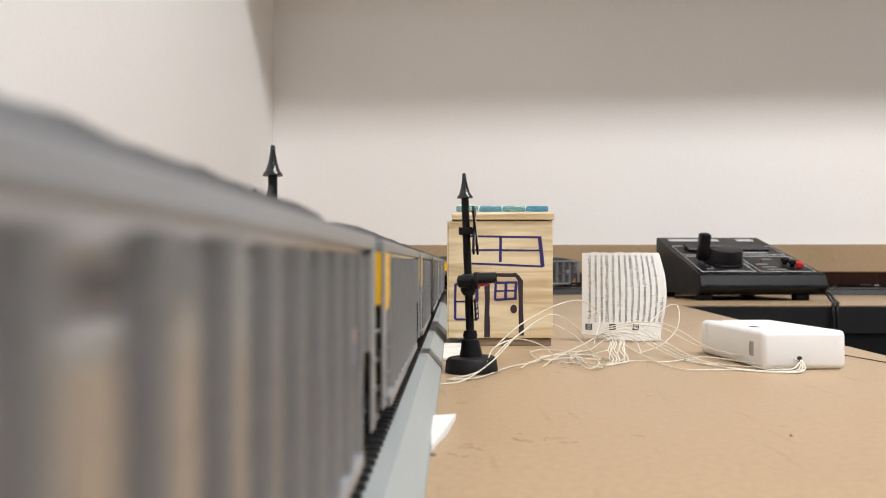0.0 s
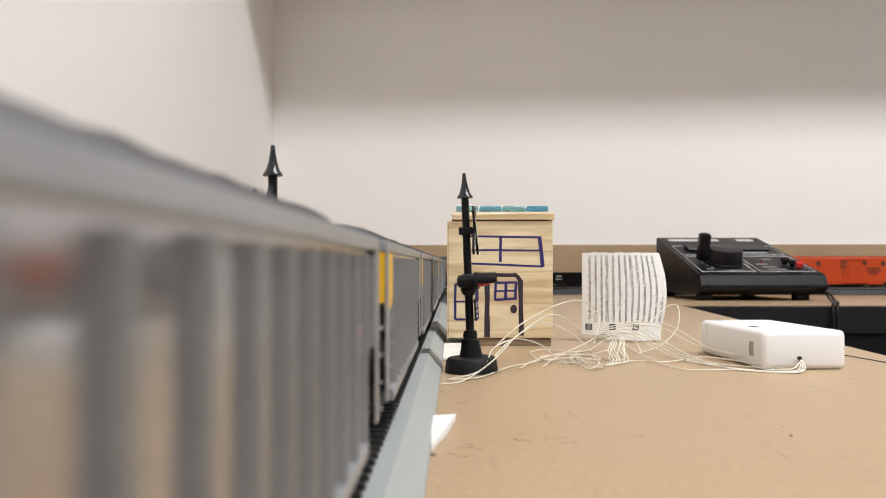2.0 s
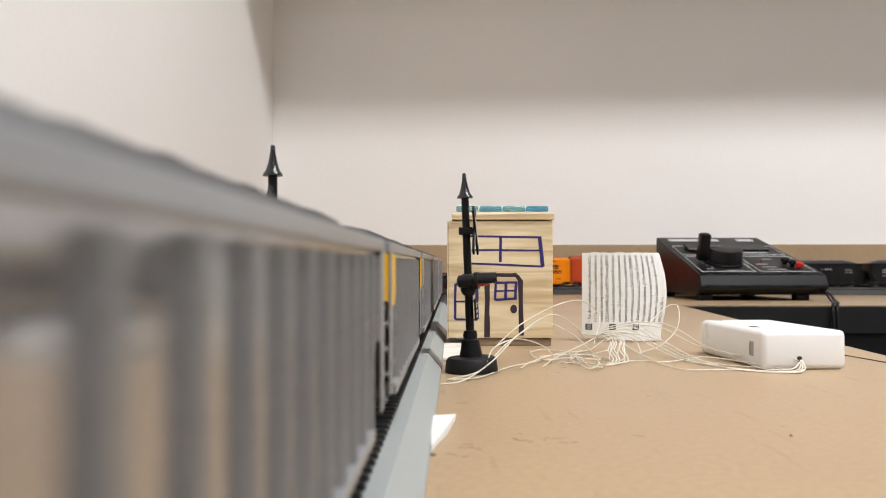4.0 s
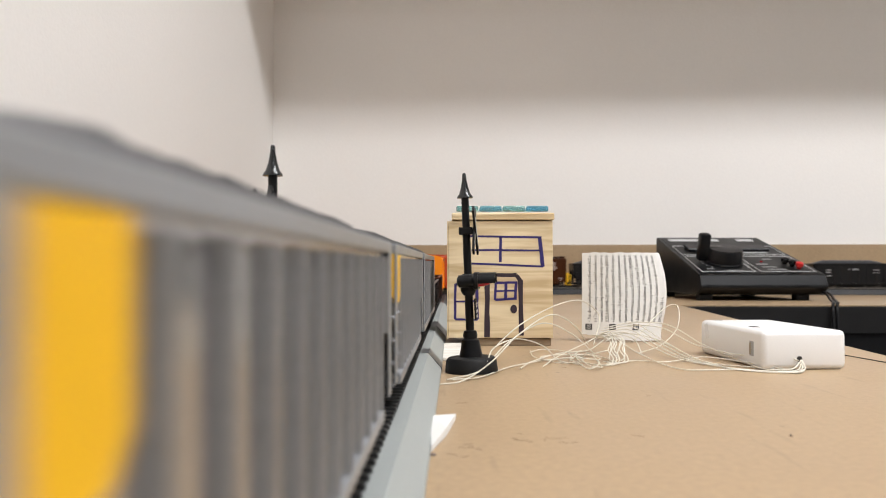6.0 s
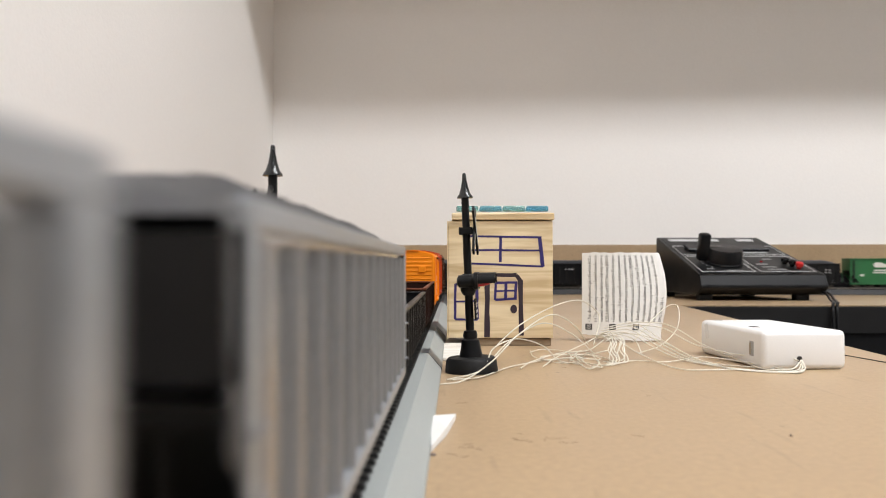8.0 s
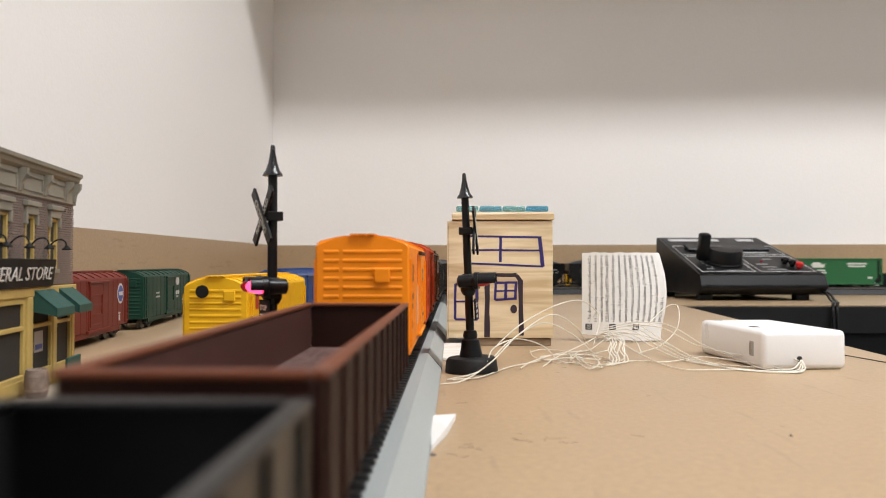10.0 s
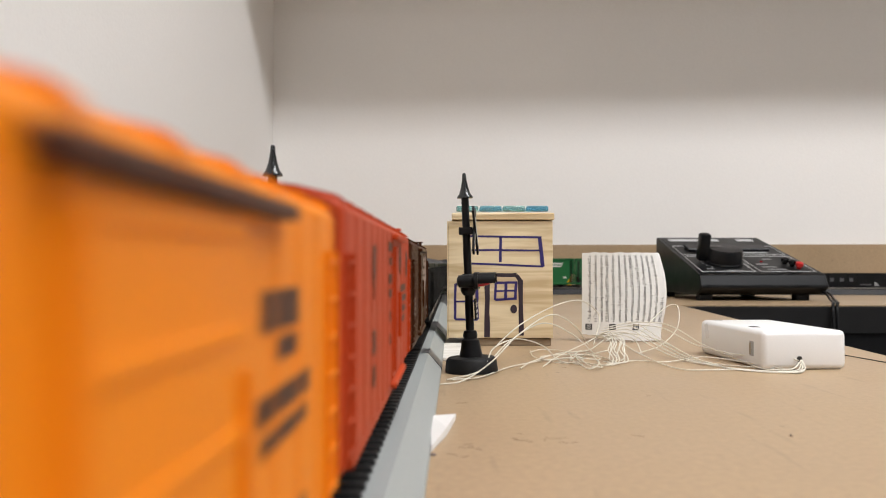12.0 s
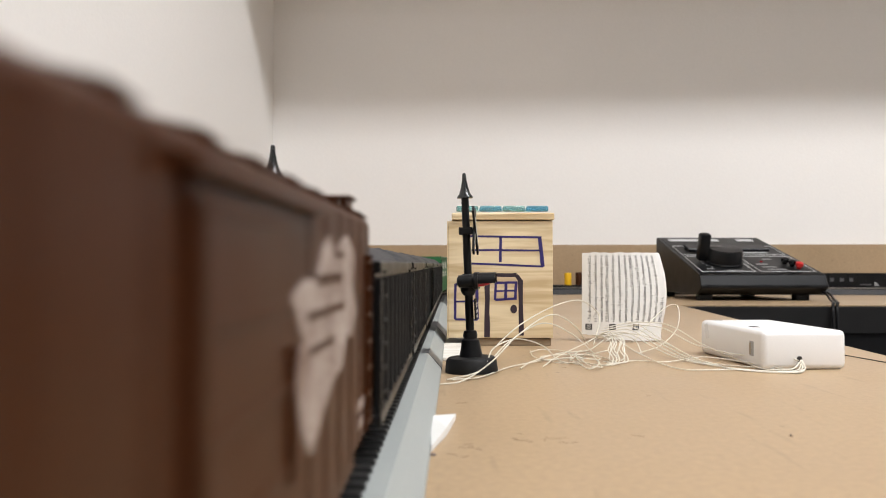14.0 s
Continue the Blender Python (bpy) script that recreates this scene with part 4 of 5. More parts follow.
def crossing_signal(x, y, rz, size, lit, label, lean=0.0, lamp_z=41.0, lamp_turn=0.0):
    aim = pose(0, 0, 0, 0, 0, lamp_turn)
    s = thing("crossing_signal", x, y, 0.2, rz, label, "crossing signal", "crossing signals")
    s.matrix_basis = pose(x * MM, y * MM, 0.2 * MM, 0, lean, 0) @ pose(0, 0, 0, 0, 0, rz)
    k = size

    def up(pairs):
        return [(r * k, z * k) for r, z in pairs]
    bm = bmesh.new()
    lathe(bm, up([(11.9, 0.1), (11.9, 1.2), (11.4, 5.4), (10.4, 6.6), (6.4, 6.9)]), seg=36)
    part("base", bm, BLACK_DULL, s, smooth=True)
    bm = bmesh.new()
    lathe(bm, up([(5.4, 6.8), (4.6, 10.5), (4.0, 14.4), (3.0, 15.0), (3.3, 16.4), (2.9, 18.4), (1.9, 18.8)]), seg=28)
    part("socket", bm, BLACK, s, smooth=True)
    bm = bmesh.new()
    lathe(bm, up([(1.9, 18.6), (1.7, 79.2)]), seg=18)
    part("pole", bm, BLACK, s, smooth=True)
    bm = bmesh.new()
    lathe(bm, up([(3.7, 78.6), (3.6, 79.2), (2.6, 80.6), (1.7, 83.4), (1.0, 87.2), (0.85, 89.4), (0.5, 90)]), seg=24)
    part("finial", bm, BLACK_GLOSS, s, "glossy pointed cap", True)
    # collar and crossed boards
    bm = bmesh.new()
    box(bm, -3.2 * k, 3.0 * k, -2.6 * k, 2.6 * k, 62.0 * k, 65.4 * k, 0.3)
    part("collar", bm, BLACK, s)
    for a, text in ((48, "RAILROAD"), (-48, "CROSSING")):
        bm = bmesh.new()
        box(bm, -13 * k, 13 * k, -1.9 * k, 1.9 * k, -0.5, 0.5, 0.15)
        off = 3.6 * k + (0.6 if a < 0 else 0)
        m = Matrix.Translation((off, 0, 63.6 * k)) @ pose(0, 0, 0, 90, 0, 90) @ pose(0, 0, 0, 0, 0, a)
        turned(bm, m)
        cb = part("crossbuck_board", bm, BLACK, s)
        t = letters(text, 3.4 * k, 0.16, "CENTER")
        turned(t, m @ Matrix.Translation((0, -1.2 * k, 0.55)))
        part("lettering", t, MARK_WHITE, cb)
    # two lamps on a short arm
    bm = bmesh.new()
    tube(bm, [(0, -5.6 * k, lamp_z * k), (0, 5.6 * k, lamp_z * k)], 1.3 * k, 10)
    lathe(bm, up([(2.4, lamp_z - 6.5), (3.6, lamp_z - 4.5), (3.8, lamp_z + 1.5), (2.6, lamp_z + 3.2)]), seg=16)
    arm = part("lamp_arm", turned(bm, aim), BLACK, s)
    for yy in (-4.7, 4.7):
        bm = bmesh.new()
        lathe(bm, [(1.4 * k, -4.6 * k), (2.8 * k, -3.8 * k), (3.0 * k, 2.4 * k), (3.9 * k, 3.2 * k), (3.9 * k, 4.8 * k), (2.4 * k, 5.0 * k)], yy * k, lamp_z * k, 22, "X")
        head = part("lamp_head", turned(bm, aim), BLACK, s, smooth=True)
        bm = bmesh.new()
        n = 14
        lo, hi = [], []
        for i in range(n + 1):
            a = radians(-20 + 220 * i / n)
            lo.append((yy * k + 3.5 * k * math.cos(a), lamp_z * k + 3.5 * k * math.sin(a)))
            hi.append((yy * k + 3.1 * k * math.cos(a), lamp_z * k + 3.1 * k * math.sin(a)))
        prism(bm, lo + hi[::-1], 4.8 * k, (9.4 if lit else 12.6) * k, "X")
        part("visor", turned(bm, aim), BLACK, head)
        bm = bmesh.new()
        lathe(bm, [(2.7 * k, 4.9 * k), (2.5 * k, 7.4 * k), (1.9 * k, 9.6 * k), (0.5 * k, 10.6 * k)], yy * k, lamp_z * k, 18, "X")
        part("lens", turned(bm, aim), RED_LIT if lit and yy > 0 else RED_LENS, head, "red lens", True)
    # small sign on the pole
    bm = bmesh.new()
    box(bm, 2.6 * k, 3.4 * k, -4.6 * k, 4.6 * k, 23.5 * k, 33 * k, 0.2)
    sign = part("sign_plate", bm, BLACK_DULL, s)
    for text, z in (("STOP", 29.2), ("ON RED", 26.6), ("SIGNAL", 24.4)):
        t = letters(text, 2.9 * k if z > 29 else 1.9 * k, 0.16, "CENTER")
        turned(t, Matrix.Translation((3.48 * k, 0, z * k)) @ pose(0, 0, 0, 90, 0, 90))
        part("lettering", t, MARK_WHITE, sign)


def paper_label():
    lab = thing("paper_label", 0, 0, 0, 0, "curled white printed paper label standing on edge", "paper label")

    def on(u, z, off=0.0):
        """u: 0 to 56 along the sheet."""
        c = u / 50.0
        x = 88 + min(u, 49) + (1.2 * math.sin((u - 49) / 9 * 1.4) if u > 49 else 0) + 0.03 * (56 - z) * (c - 0.5) + 5.5 * max(0.0, c - 0.35) / 0.8 * math.sin(math.pi * min(1.0, max(0.0, (57 - z) / 50)))
        y = 498 - 5.5 * math.sin(math.pi * min(c, 1.0)) + (max(0, u - 46) ** 2) * 0.22 + 0.05 * (z - 4)
        return (x, y - off, z)
    bm = bmesh.new()
    n, m = 42, 14
    rows = []
    for i in range(n + 1):
        u = 58 * i / n
        top = 56 - (6 * max(0, u - 48) / 8 if u > 48 else 0.7 * noise.noise((u * 0.2, 0, 0)))
        low = 1.0 + 4.0 * max(0, 1 - u / 36.0) ** 1.5 + 5.0 * max(0, (u - 46) / 12.0) ** 2
        rows.append([(bm.verts.new(on(u, low + (top - low) * j / m)), bm.verts.new(on(u, low + (top - low) * j / m, -0.25))) for j in range(m + 1)])
    for a, b in zip(rows, rows[1:]):
        for j in range(m):
            bm.faces.new((a[j][0], b[j][0], b[j + 1][0], a[j + 1][0]))
            bm.faces.new((a[j + 1][1], b[j + 1][1], b[j][1], a[j][1]))
        bm.faces.new((a[m][0], b[m][0], b[m][1], a[m][1]))
        bm.faces.new((b[0][0], a[0][0], a[0][1], b[0][1]))
    part("sheet", bm, PAPER, lab, smooth=True)
    lines = ["• This device complies with part 15 of the FCC r", "(1) This device may not cause harmful interference", "received, including interference that may cause u",
             "ICES-3 (B)/NMB-3(B) and EMC Directive 2004/10", "• Cet appareil est conforme à l'article 15 du règlem", "suivantes : (1) Cet appareil ne doit provoquer auc",
             "toutes les interférences reçues, y compris celles p", "est conforme aux normes CAN ICES-3 (B)/NMB-3", "• Este dispositivo se ajusta a la Parte 15 de las N",
             "dos siguientes condiciones: (1) Este dispositivo no", "dispositivo debe aceptar toda interferencia recibida,", "no deseado. • Este dispositivo se ajusta a la Norm"]
    for i, text in enumerate(lines + ["EMC 2004/108 / C"]):
        bm = letters(text, 2.6, 0.0)
        long = 41.5 if i < 12 else 15.5
        wide = max(v.co.x for v in bm.verts)
        u0 = 5.2 + 3.45 * i
        for v in bm.verts:
            q = on(u0 - v.co.y, 12.6 + v.co.x / wide * long, 0.10)
            v.co = Vector(q)
        part("lettering", bm, PRINT, lab)
    for i, text in ((0, "GB"), (4, "F"), (8, "ES")):
        bm = bmesh.new()
        u0 = 5.6 + 3.45 * i
        a = [on(u0 - 3.6, 7.6, 0.05), on(u0 + 0.3, 7.6, 0.05), on(u0 + 0.3, 11.4, 0.05), on(u0 - 3.6, 11.4, 0.05)]
        b = [on(u0 - 3.6, 7.6, 0.12), on(u0 + 0.3, 7.6, 0.12), on(u0 + 0.3, 11.4, 0.12), on(u0 - 3.6, 11.4, 0.12)]
        va, vb = [bm.verts.new(p) for p in a], [bm.verts.new(p) for p in b]
        bm.faces.new(vb)
        for j in range(4):
            bm.faces.new((va[j], va[(j + 1) % 4], vb[(j + 1) % 4], vb[j]))
        blk = part("code_block", bm, PRINT, lab)
        bm = letters(text, 3.2, 0.0)
        wide = max(v.co.x for v in bm.verts)
        for v in bm.verts:
            v.co = Vector(on(u0 - 0.6 - v.co.y, 8.1 + v.co.x / wide * 2.8, 0.2))
        part("lettering", bm, PAPER, blk)


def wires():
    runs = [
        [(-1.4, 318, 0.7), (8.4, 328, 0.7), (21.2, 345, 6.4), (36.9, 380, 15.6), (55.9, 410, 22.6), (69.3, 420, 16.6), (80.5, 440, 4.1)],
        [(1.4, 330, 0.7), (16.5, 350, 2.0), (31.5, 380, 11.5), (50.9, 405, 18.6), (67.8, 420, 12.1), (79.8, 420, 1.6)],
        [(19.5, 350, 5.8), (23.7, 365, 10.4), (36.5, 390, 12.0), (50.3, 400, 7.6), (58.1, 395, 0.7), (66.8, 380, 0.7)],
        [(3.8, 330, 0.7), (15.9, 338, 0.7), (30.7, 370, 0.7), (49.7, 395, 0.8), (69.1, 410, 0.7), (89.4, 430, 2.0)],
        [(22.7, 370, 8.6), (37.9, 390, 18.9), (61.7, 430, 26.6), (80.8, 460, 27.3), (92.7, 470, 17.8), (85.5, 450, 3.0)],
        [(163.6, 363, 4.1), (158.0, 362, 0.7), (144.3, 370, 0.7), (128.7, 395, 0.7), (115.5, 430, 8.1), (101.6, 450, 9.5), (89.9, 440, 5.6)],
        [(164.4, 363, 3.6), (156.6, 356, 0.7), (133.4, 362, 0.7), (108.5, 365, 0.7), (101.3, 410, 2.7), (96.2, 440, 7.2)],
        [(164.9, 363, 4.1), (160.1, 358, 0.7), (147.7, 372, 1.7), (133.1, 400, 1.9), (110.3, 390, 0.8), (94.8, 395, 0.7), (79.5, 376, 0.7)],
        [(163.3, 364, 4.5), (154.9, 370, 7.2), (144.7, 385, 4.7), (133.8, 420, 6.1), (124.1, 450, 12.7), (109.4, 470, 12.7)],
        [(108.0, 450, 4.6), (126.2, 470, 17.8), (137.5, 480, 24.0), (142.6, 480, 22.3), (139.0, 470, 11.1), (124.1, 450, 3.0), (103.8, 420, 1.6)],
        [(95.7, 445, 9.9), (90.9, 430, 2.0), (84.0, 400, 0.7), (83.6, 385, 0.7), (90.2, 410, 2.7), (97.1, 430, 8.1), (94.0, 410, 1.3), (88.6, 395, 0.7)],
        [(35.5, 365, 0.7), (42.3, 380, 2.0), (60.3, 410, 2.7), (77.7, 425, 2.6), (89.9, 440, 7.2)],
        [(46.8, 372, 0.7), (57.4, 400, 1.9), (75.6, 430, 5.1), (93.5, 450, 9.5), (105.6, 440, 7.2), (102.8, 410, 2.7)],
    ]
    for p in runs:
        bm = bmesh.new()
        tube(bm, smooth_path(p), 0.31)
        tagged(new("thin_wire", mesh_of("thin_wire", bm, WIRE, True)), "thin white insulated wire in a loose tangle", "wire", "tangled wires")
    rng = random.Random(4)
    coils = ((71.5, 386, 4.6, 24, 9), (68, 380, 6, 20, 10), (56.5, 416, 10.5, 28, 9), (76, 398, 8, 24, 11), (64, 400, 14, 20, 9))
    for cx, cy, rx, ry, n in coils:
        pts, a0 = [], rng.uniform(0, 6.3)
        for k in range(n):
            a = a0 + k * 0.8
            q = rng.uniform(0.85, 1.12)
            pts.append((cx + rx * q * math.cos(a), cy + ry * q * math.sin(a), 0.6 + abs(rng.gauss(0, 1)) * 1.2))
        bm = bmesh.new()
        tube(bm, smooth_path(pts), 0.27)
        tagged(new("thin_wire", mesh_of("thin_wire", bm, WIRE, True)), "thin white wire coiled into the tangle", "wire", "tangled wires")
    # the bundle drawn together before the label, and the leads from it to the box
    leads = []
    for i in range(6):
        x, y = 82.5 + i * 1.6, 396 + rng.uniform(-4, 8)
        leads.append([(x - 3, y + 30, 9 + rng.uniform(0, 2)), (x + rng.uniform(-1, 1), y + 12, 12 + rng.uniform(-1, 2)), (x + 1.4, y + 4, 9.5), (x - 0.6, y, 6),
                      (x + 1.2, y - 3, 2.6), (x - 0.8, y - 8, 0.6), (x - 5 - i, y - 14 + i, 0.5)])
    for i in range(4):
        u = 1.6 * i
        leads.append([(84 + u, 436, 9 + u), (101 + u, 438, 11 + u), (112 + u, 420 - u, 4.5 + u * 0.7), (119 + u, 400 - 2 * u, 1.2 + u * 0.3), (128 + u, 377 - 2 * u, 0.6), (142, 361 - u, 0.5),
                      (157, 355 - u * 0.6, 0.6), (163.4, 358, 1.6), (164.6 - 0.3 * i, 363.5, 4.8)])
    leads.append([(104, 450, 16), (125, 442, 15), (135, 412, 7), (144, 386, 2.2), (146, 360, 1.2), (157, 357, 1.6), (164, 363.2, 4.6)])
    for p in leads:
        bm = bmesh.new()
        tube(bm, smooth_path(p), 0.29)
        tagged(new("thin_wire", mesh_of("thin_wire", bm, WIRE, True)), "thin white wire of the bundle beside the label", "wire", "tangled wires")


def battery_box():
    b = thing("battery_box", 147.6, 364.0, 0.1, 4.0, "white plastic battery box with a slide switch", "battery box")
    bm = bmesh.new()
    box(bm, -0.8, 39.4, 0, 73, 0, 18, 2.6, 4)
    part("case", bm, WHITE_PLASTIC, b, smooth=True)
    bm = bmesh.new()
    box(bm, -0.88, -0.3, 9, 13.5, 5.2, 12.4, 0.2)
    sw = part("switch_slot", bm, GREY_PRINT, b, "pale grey switch slot in the side")
    bm = bmesh.new()
    box(bm, -1.3, -0.5, 11.6, 13.0, 6, 11.6, 0.15)
    part("slider", bm, CONCRETE, sw)
    bm = bmesh.new()
    box(bm, 4.5, 8.2, 21, 26, 17.9, 18.2, 0.1)
    part("vent_slot", bm, BLACK_DULL, b, "dark slot in the lid")
    bm = bmesh.new()
    # Dark disc proud of the case: the hole's shade is painted on.
    lathe(bm, [(1.35, -0.06), (1.35, 0.8)], 16.6, 5.0, 16, "Y")
    part("cable_hole", bm, RECESS_SHADE, b)


def folded_card():
    bm = bmesh.new()
    pts = [(-4.0, 249, 0.3), (4.0, 249, 0.3), (1.2, 226, 0.3), (-3.2, 205, 0.3)]
    top = [(-4.0, 249, 1.4), (4.0, 249, 1.9), (1.2, 226, 2.6), (-3.0, 206, 1.6)]
    lo, hi = [bm.verts.new(p) for p in pts], [bm.verts.new(p) for p in top]
    bm.faces.new(hi)
    bm.faces.new(lo[::-1])
    for i in range(4):
        bm.faces.new((lo[i], lo[(i + 1) % 4], hi[(i + 1) % 4], hi[i]))
    tagged(new("folded_card", mesh_of("folded_card", bm, PAPER)), "scrap of folded white card beside the track", "card")
    for i, (x, y, r) in enumerate(((98.5, 225, 0.5), (-2.6, 203, 1.0))):
        bm = bmesh.new()
        lathe(bm, [(r, 0.1), (r * 0.8, 0.5), (r * 0.2, 0.7)], x, y, 9)
        tagged(new("crumb", mesh_of("crumb", bm, BARREL)), "tiny dark crumb on the hardboard", "crumb")


def controller():
    c = thing("train_controller", 0, 0, 0, 0, "black sloping model-train power controller with a lever knob", "train controller")

    def place(bm):
        for v in bm.verts:
            x, y, z = v.co
            k = y / 170
            v.co = Vector((421.5 - 18 * k + x * (1 - 0.085 * k), 1041 + y, z))
        return bm

    def slope(bm):
        """From the panel's own plane: x across, y up the slope, z out of it."""
        a = math.atan2(54, 166)
        for v in bm.verts:
            x, w, z = v.co
            v.co = Vector((x, 3 + w * math.cos(a) - z * math.sin(a), 35 + w * math.sin(a) + z * math.cos(a)))
        return place(bm)
    bm = bmesh.new()
    prism(bm, [(10, 8), (-4, 17), (-4, 20), (1, 33), (4, 35.5), (169, 89), (172, 86), (172, 8)], -83.5, 83.5, "X", 1.0)
    part("case", place(bm), BLACK, c)
    for x in (-70, 60):
        for y in (14, 150):
            bm = bmesh.new()
            box(bm, x - 9, x + 9, y, y + 12, 0.1, 8.3, 0.8)
            part("foot", place(bm), BLACK_DULL, c)
    bm = bmesh.new()
    box(bm, -79, 79, 6, 168, 0.02, 0.5)
    part("panel", slope(bm), PANEL, c, "charcoal control panel")

    def outline(x0, x1, y0, y1, cut, w=0.85):
        bm = bmesh.new()
        box(bm, x0, x1, y0, y0 + w * 2.0, 0.52, 0.8)
        box(bm, x0 + cut, x1, y1 - w * 2.0, y1, 0.52, 0.8)
        box(bm, x0, x0 + w, y0 + w * 2.0, y1 - w * 2.0, 0.52, 0.8)
        box(bm, x1 - w, x1, y0 + w * 2.0, y1 - w * 2.0, 0.52, 0.8)
        part("printed_frame", slope(bm), FRAME_PRINT, c)
    outline(-76, -4, 9, 78, 0)
    outline(3, 77, 9, 78, 0)
    outline(-76, 77, 84, 128, 0)
    bm = bmesh.new()
    box(bm, -50, 55, 92, 96, 0.52, 0.9)
    part("printed_bar", slope(bm), FRAME_PRINT, c)
    bm = bmesh.new()
    box(bm, -60, 62, 100, 122, 0.5, 4.5, 0.8)
    part("meter_hood", slope(bm), BLACK, c)
    bm = bmesh.new()
    box(bm, -70, 10, 152, 162, 0.52, 1.0)
    box(bm, 40, 66, 152, 162, 0.52, 1.0)
    part("printed_bar", slope(bm), FRAME_PRINT, c)
    bm = bmesh.new()
    for i in range(17):
        a = radians(-40 + i * 16)
        x, y = -30 + 31 * math.cos(a), 47 + 31 * math.sin(a)
        if y < 15 or y > 76:
            continue
        box(bm, x - 1.1, x + 1.1, y - 1.4, y + 1.4, 0.52, 0.8)
    part("dial_marks", slope(bm), GREY_PRINT, c)
    bm = bmesh.new()
    lathe(bm, [(26, 0.5), (26, 2.5), (24.5, 3.5), (23.5, 19), (22, 21.5), (4, 22)], -31, 50, 32)
    knob = part("speed_knob", slope(bm), BLACK, c, "round black speed knob", True)
    bm = bmesh.new()
    box(bm, -67, -52, 47, 60, 3, 41, 3.0, 2)
    box(bm, -60, -30, 46, 62, 4, 22, 3.0, 2)
    part("lever", slope(bm), BLACK, knob, "tall lever tab on the knob", True)
    for x, y, mat, r in ((53, 44, BLACK_GLOSS, 5), (57, 33, BLACK_GLOSS, 5), (61, 23, RED_KNOB, 4.6)):
        bm = bmesh.new()
        lathe(bm, [(3, 0.5), (3, 3), (r, 4), (r, 8.5), (r * 0.7, 9.6), (0.6, 10)], x, y, 16)
        part("toggle", slope(bm), mat, c, "red push knob" if mat is RED_KNOB else "black toggle", True)
    bm = bmesh.new()
    lathe(bm, [(1.7, 0.5), (1.5, 1.6), (0.4, 2.2)], 24, 52, 14)
    part("indicator", slope(bm), RED_LENS, c, "small red indicator", True)
    bm = bmesh.new()
    for x, y, w in ((20, 40, 16), (24, 28, 20), (38, 62, 14), (30, 18, 24), (-30, 13, 22), (-60, 20, 10)):
        box(bm, x - w / 2, x + w / 2, y, y + 2.6, 0.52, 0.75)
    part("lettering", slope(bm), GREY_PRINT, c)
    for dx in (0, 5):
        bm = bmesh.new()
        tube(bm, smooth_path([(497 + dx, 1060, 14), (500 + dx, 1035, 10), (492 + dx, 1005, 3), (474 + dx, 960, 1.8), (462 + dx, 938, 0.5), (458 + dx, 930, -16), (459 + dx, 931, -60), (463 + dx, 932, -160), (470 + dx, 930, -330)]), 1.8, 8)
        tagged(new("power_cord", mesh_of("power_cord", bm, BLACK, True)), "black power cord hanging over the table edge", "power cord")


def parked(car, x, y, z, rz):
    car.matrix_basis = pose(x * MM, y * MM, z * MM, 0, 0, rz)
    return car


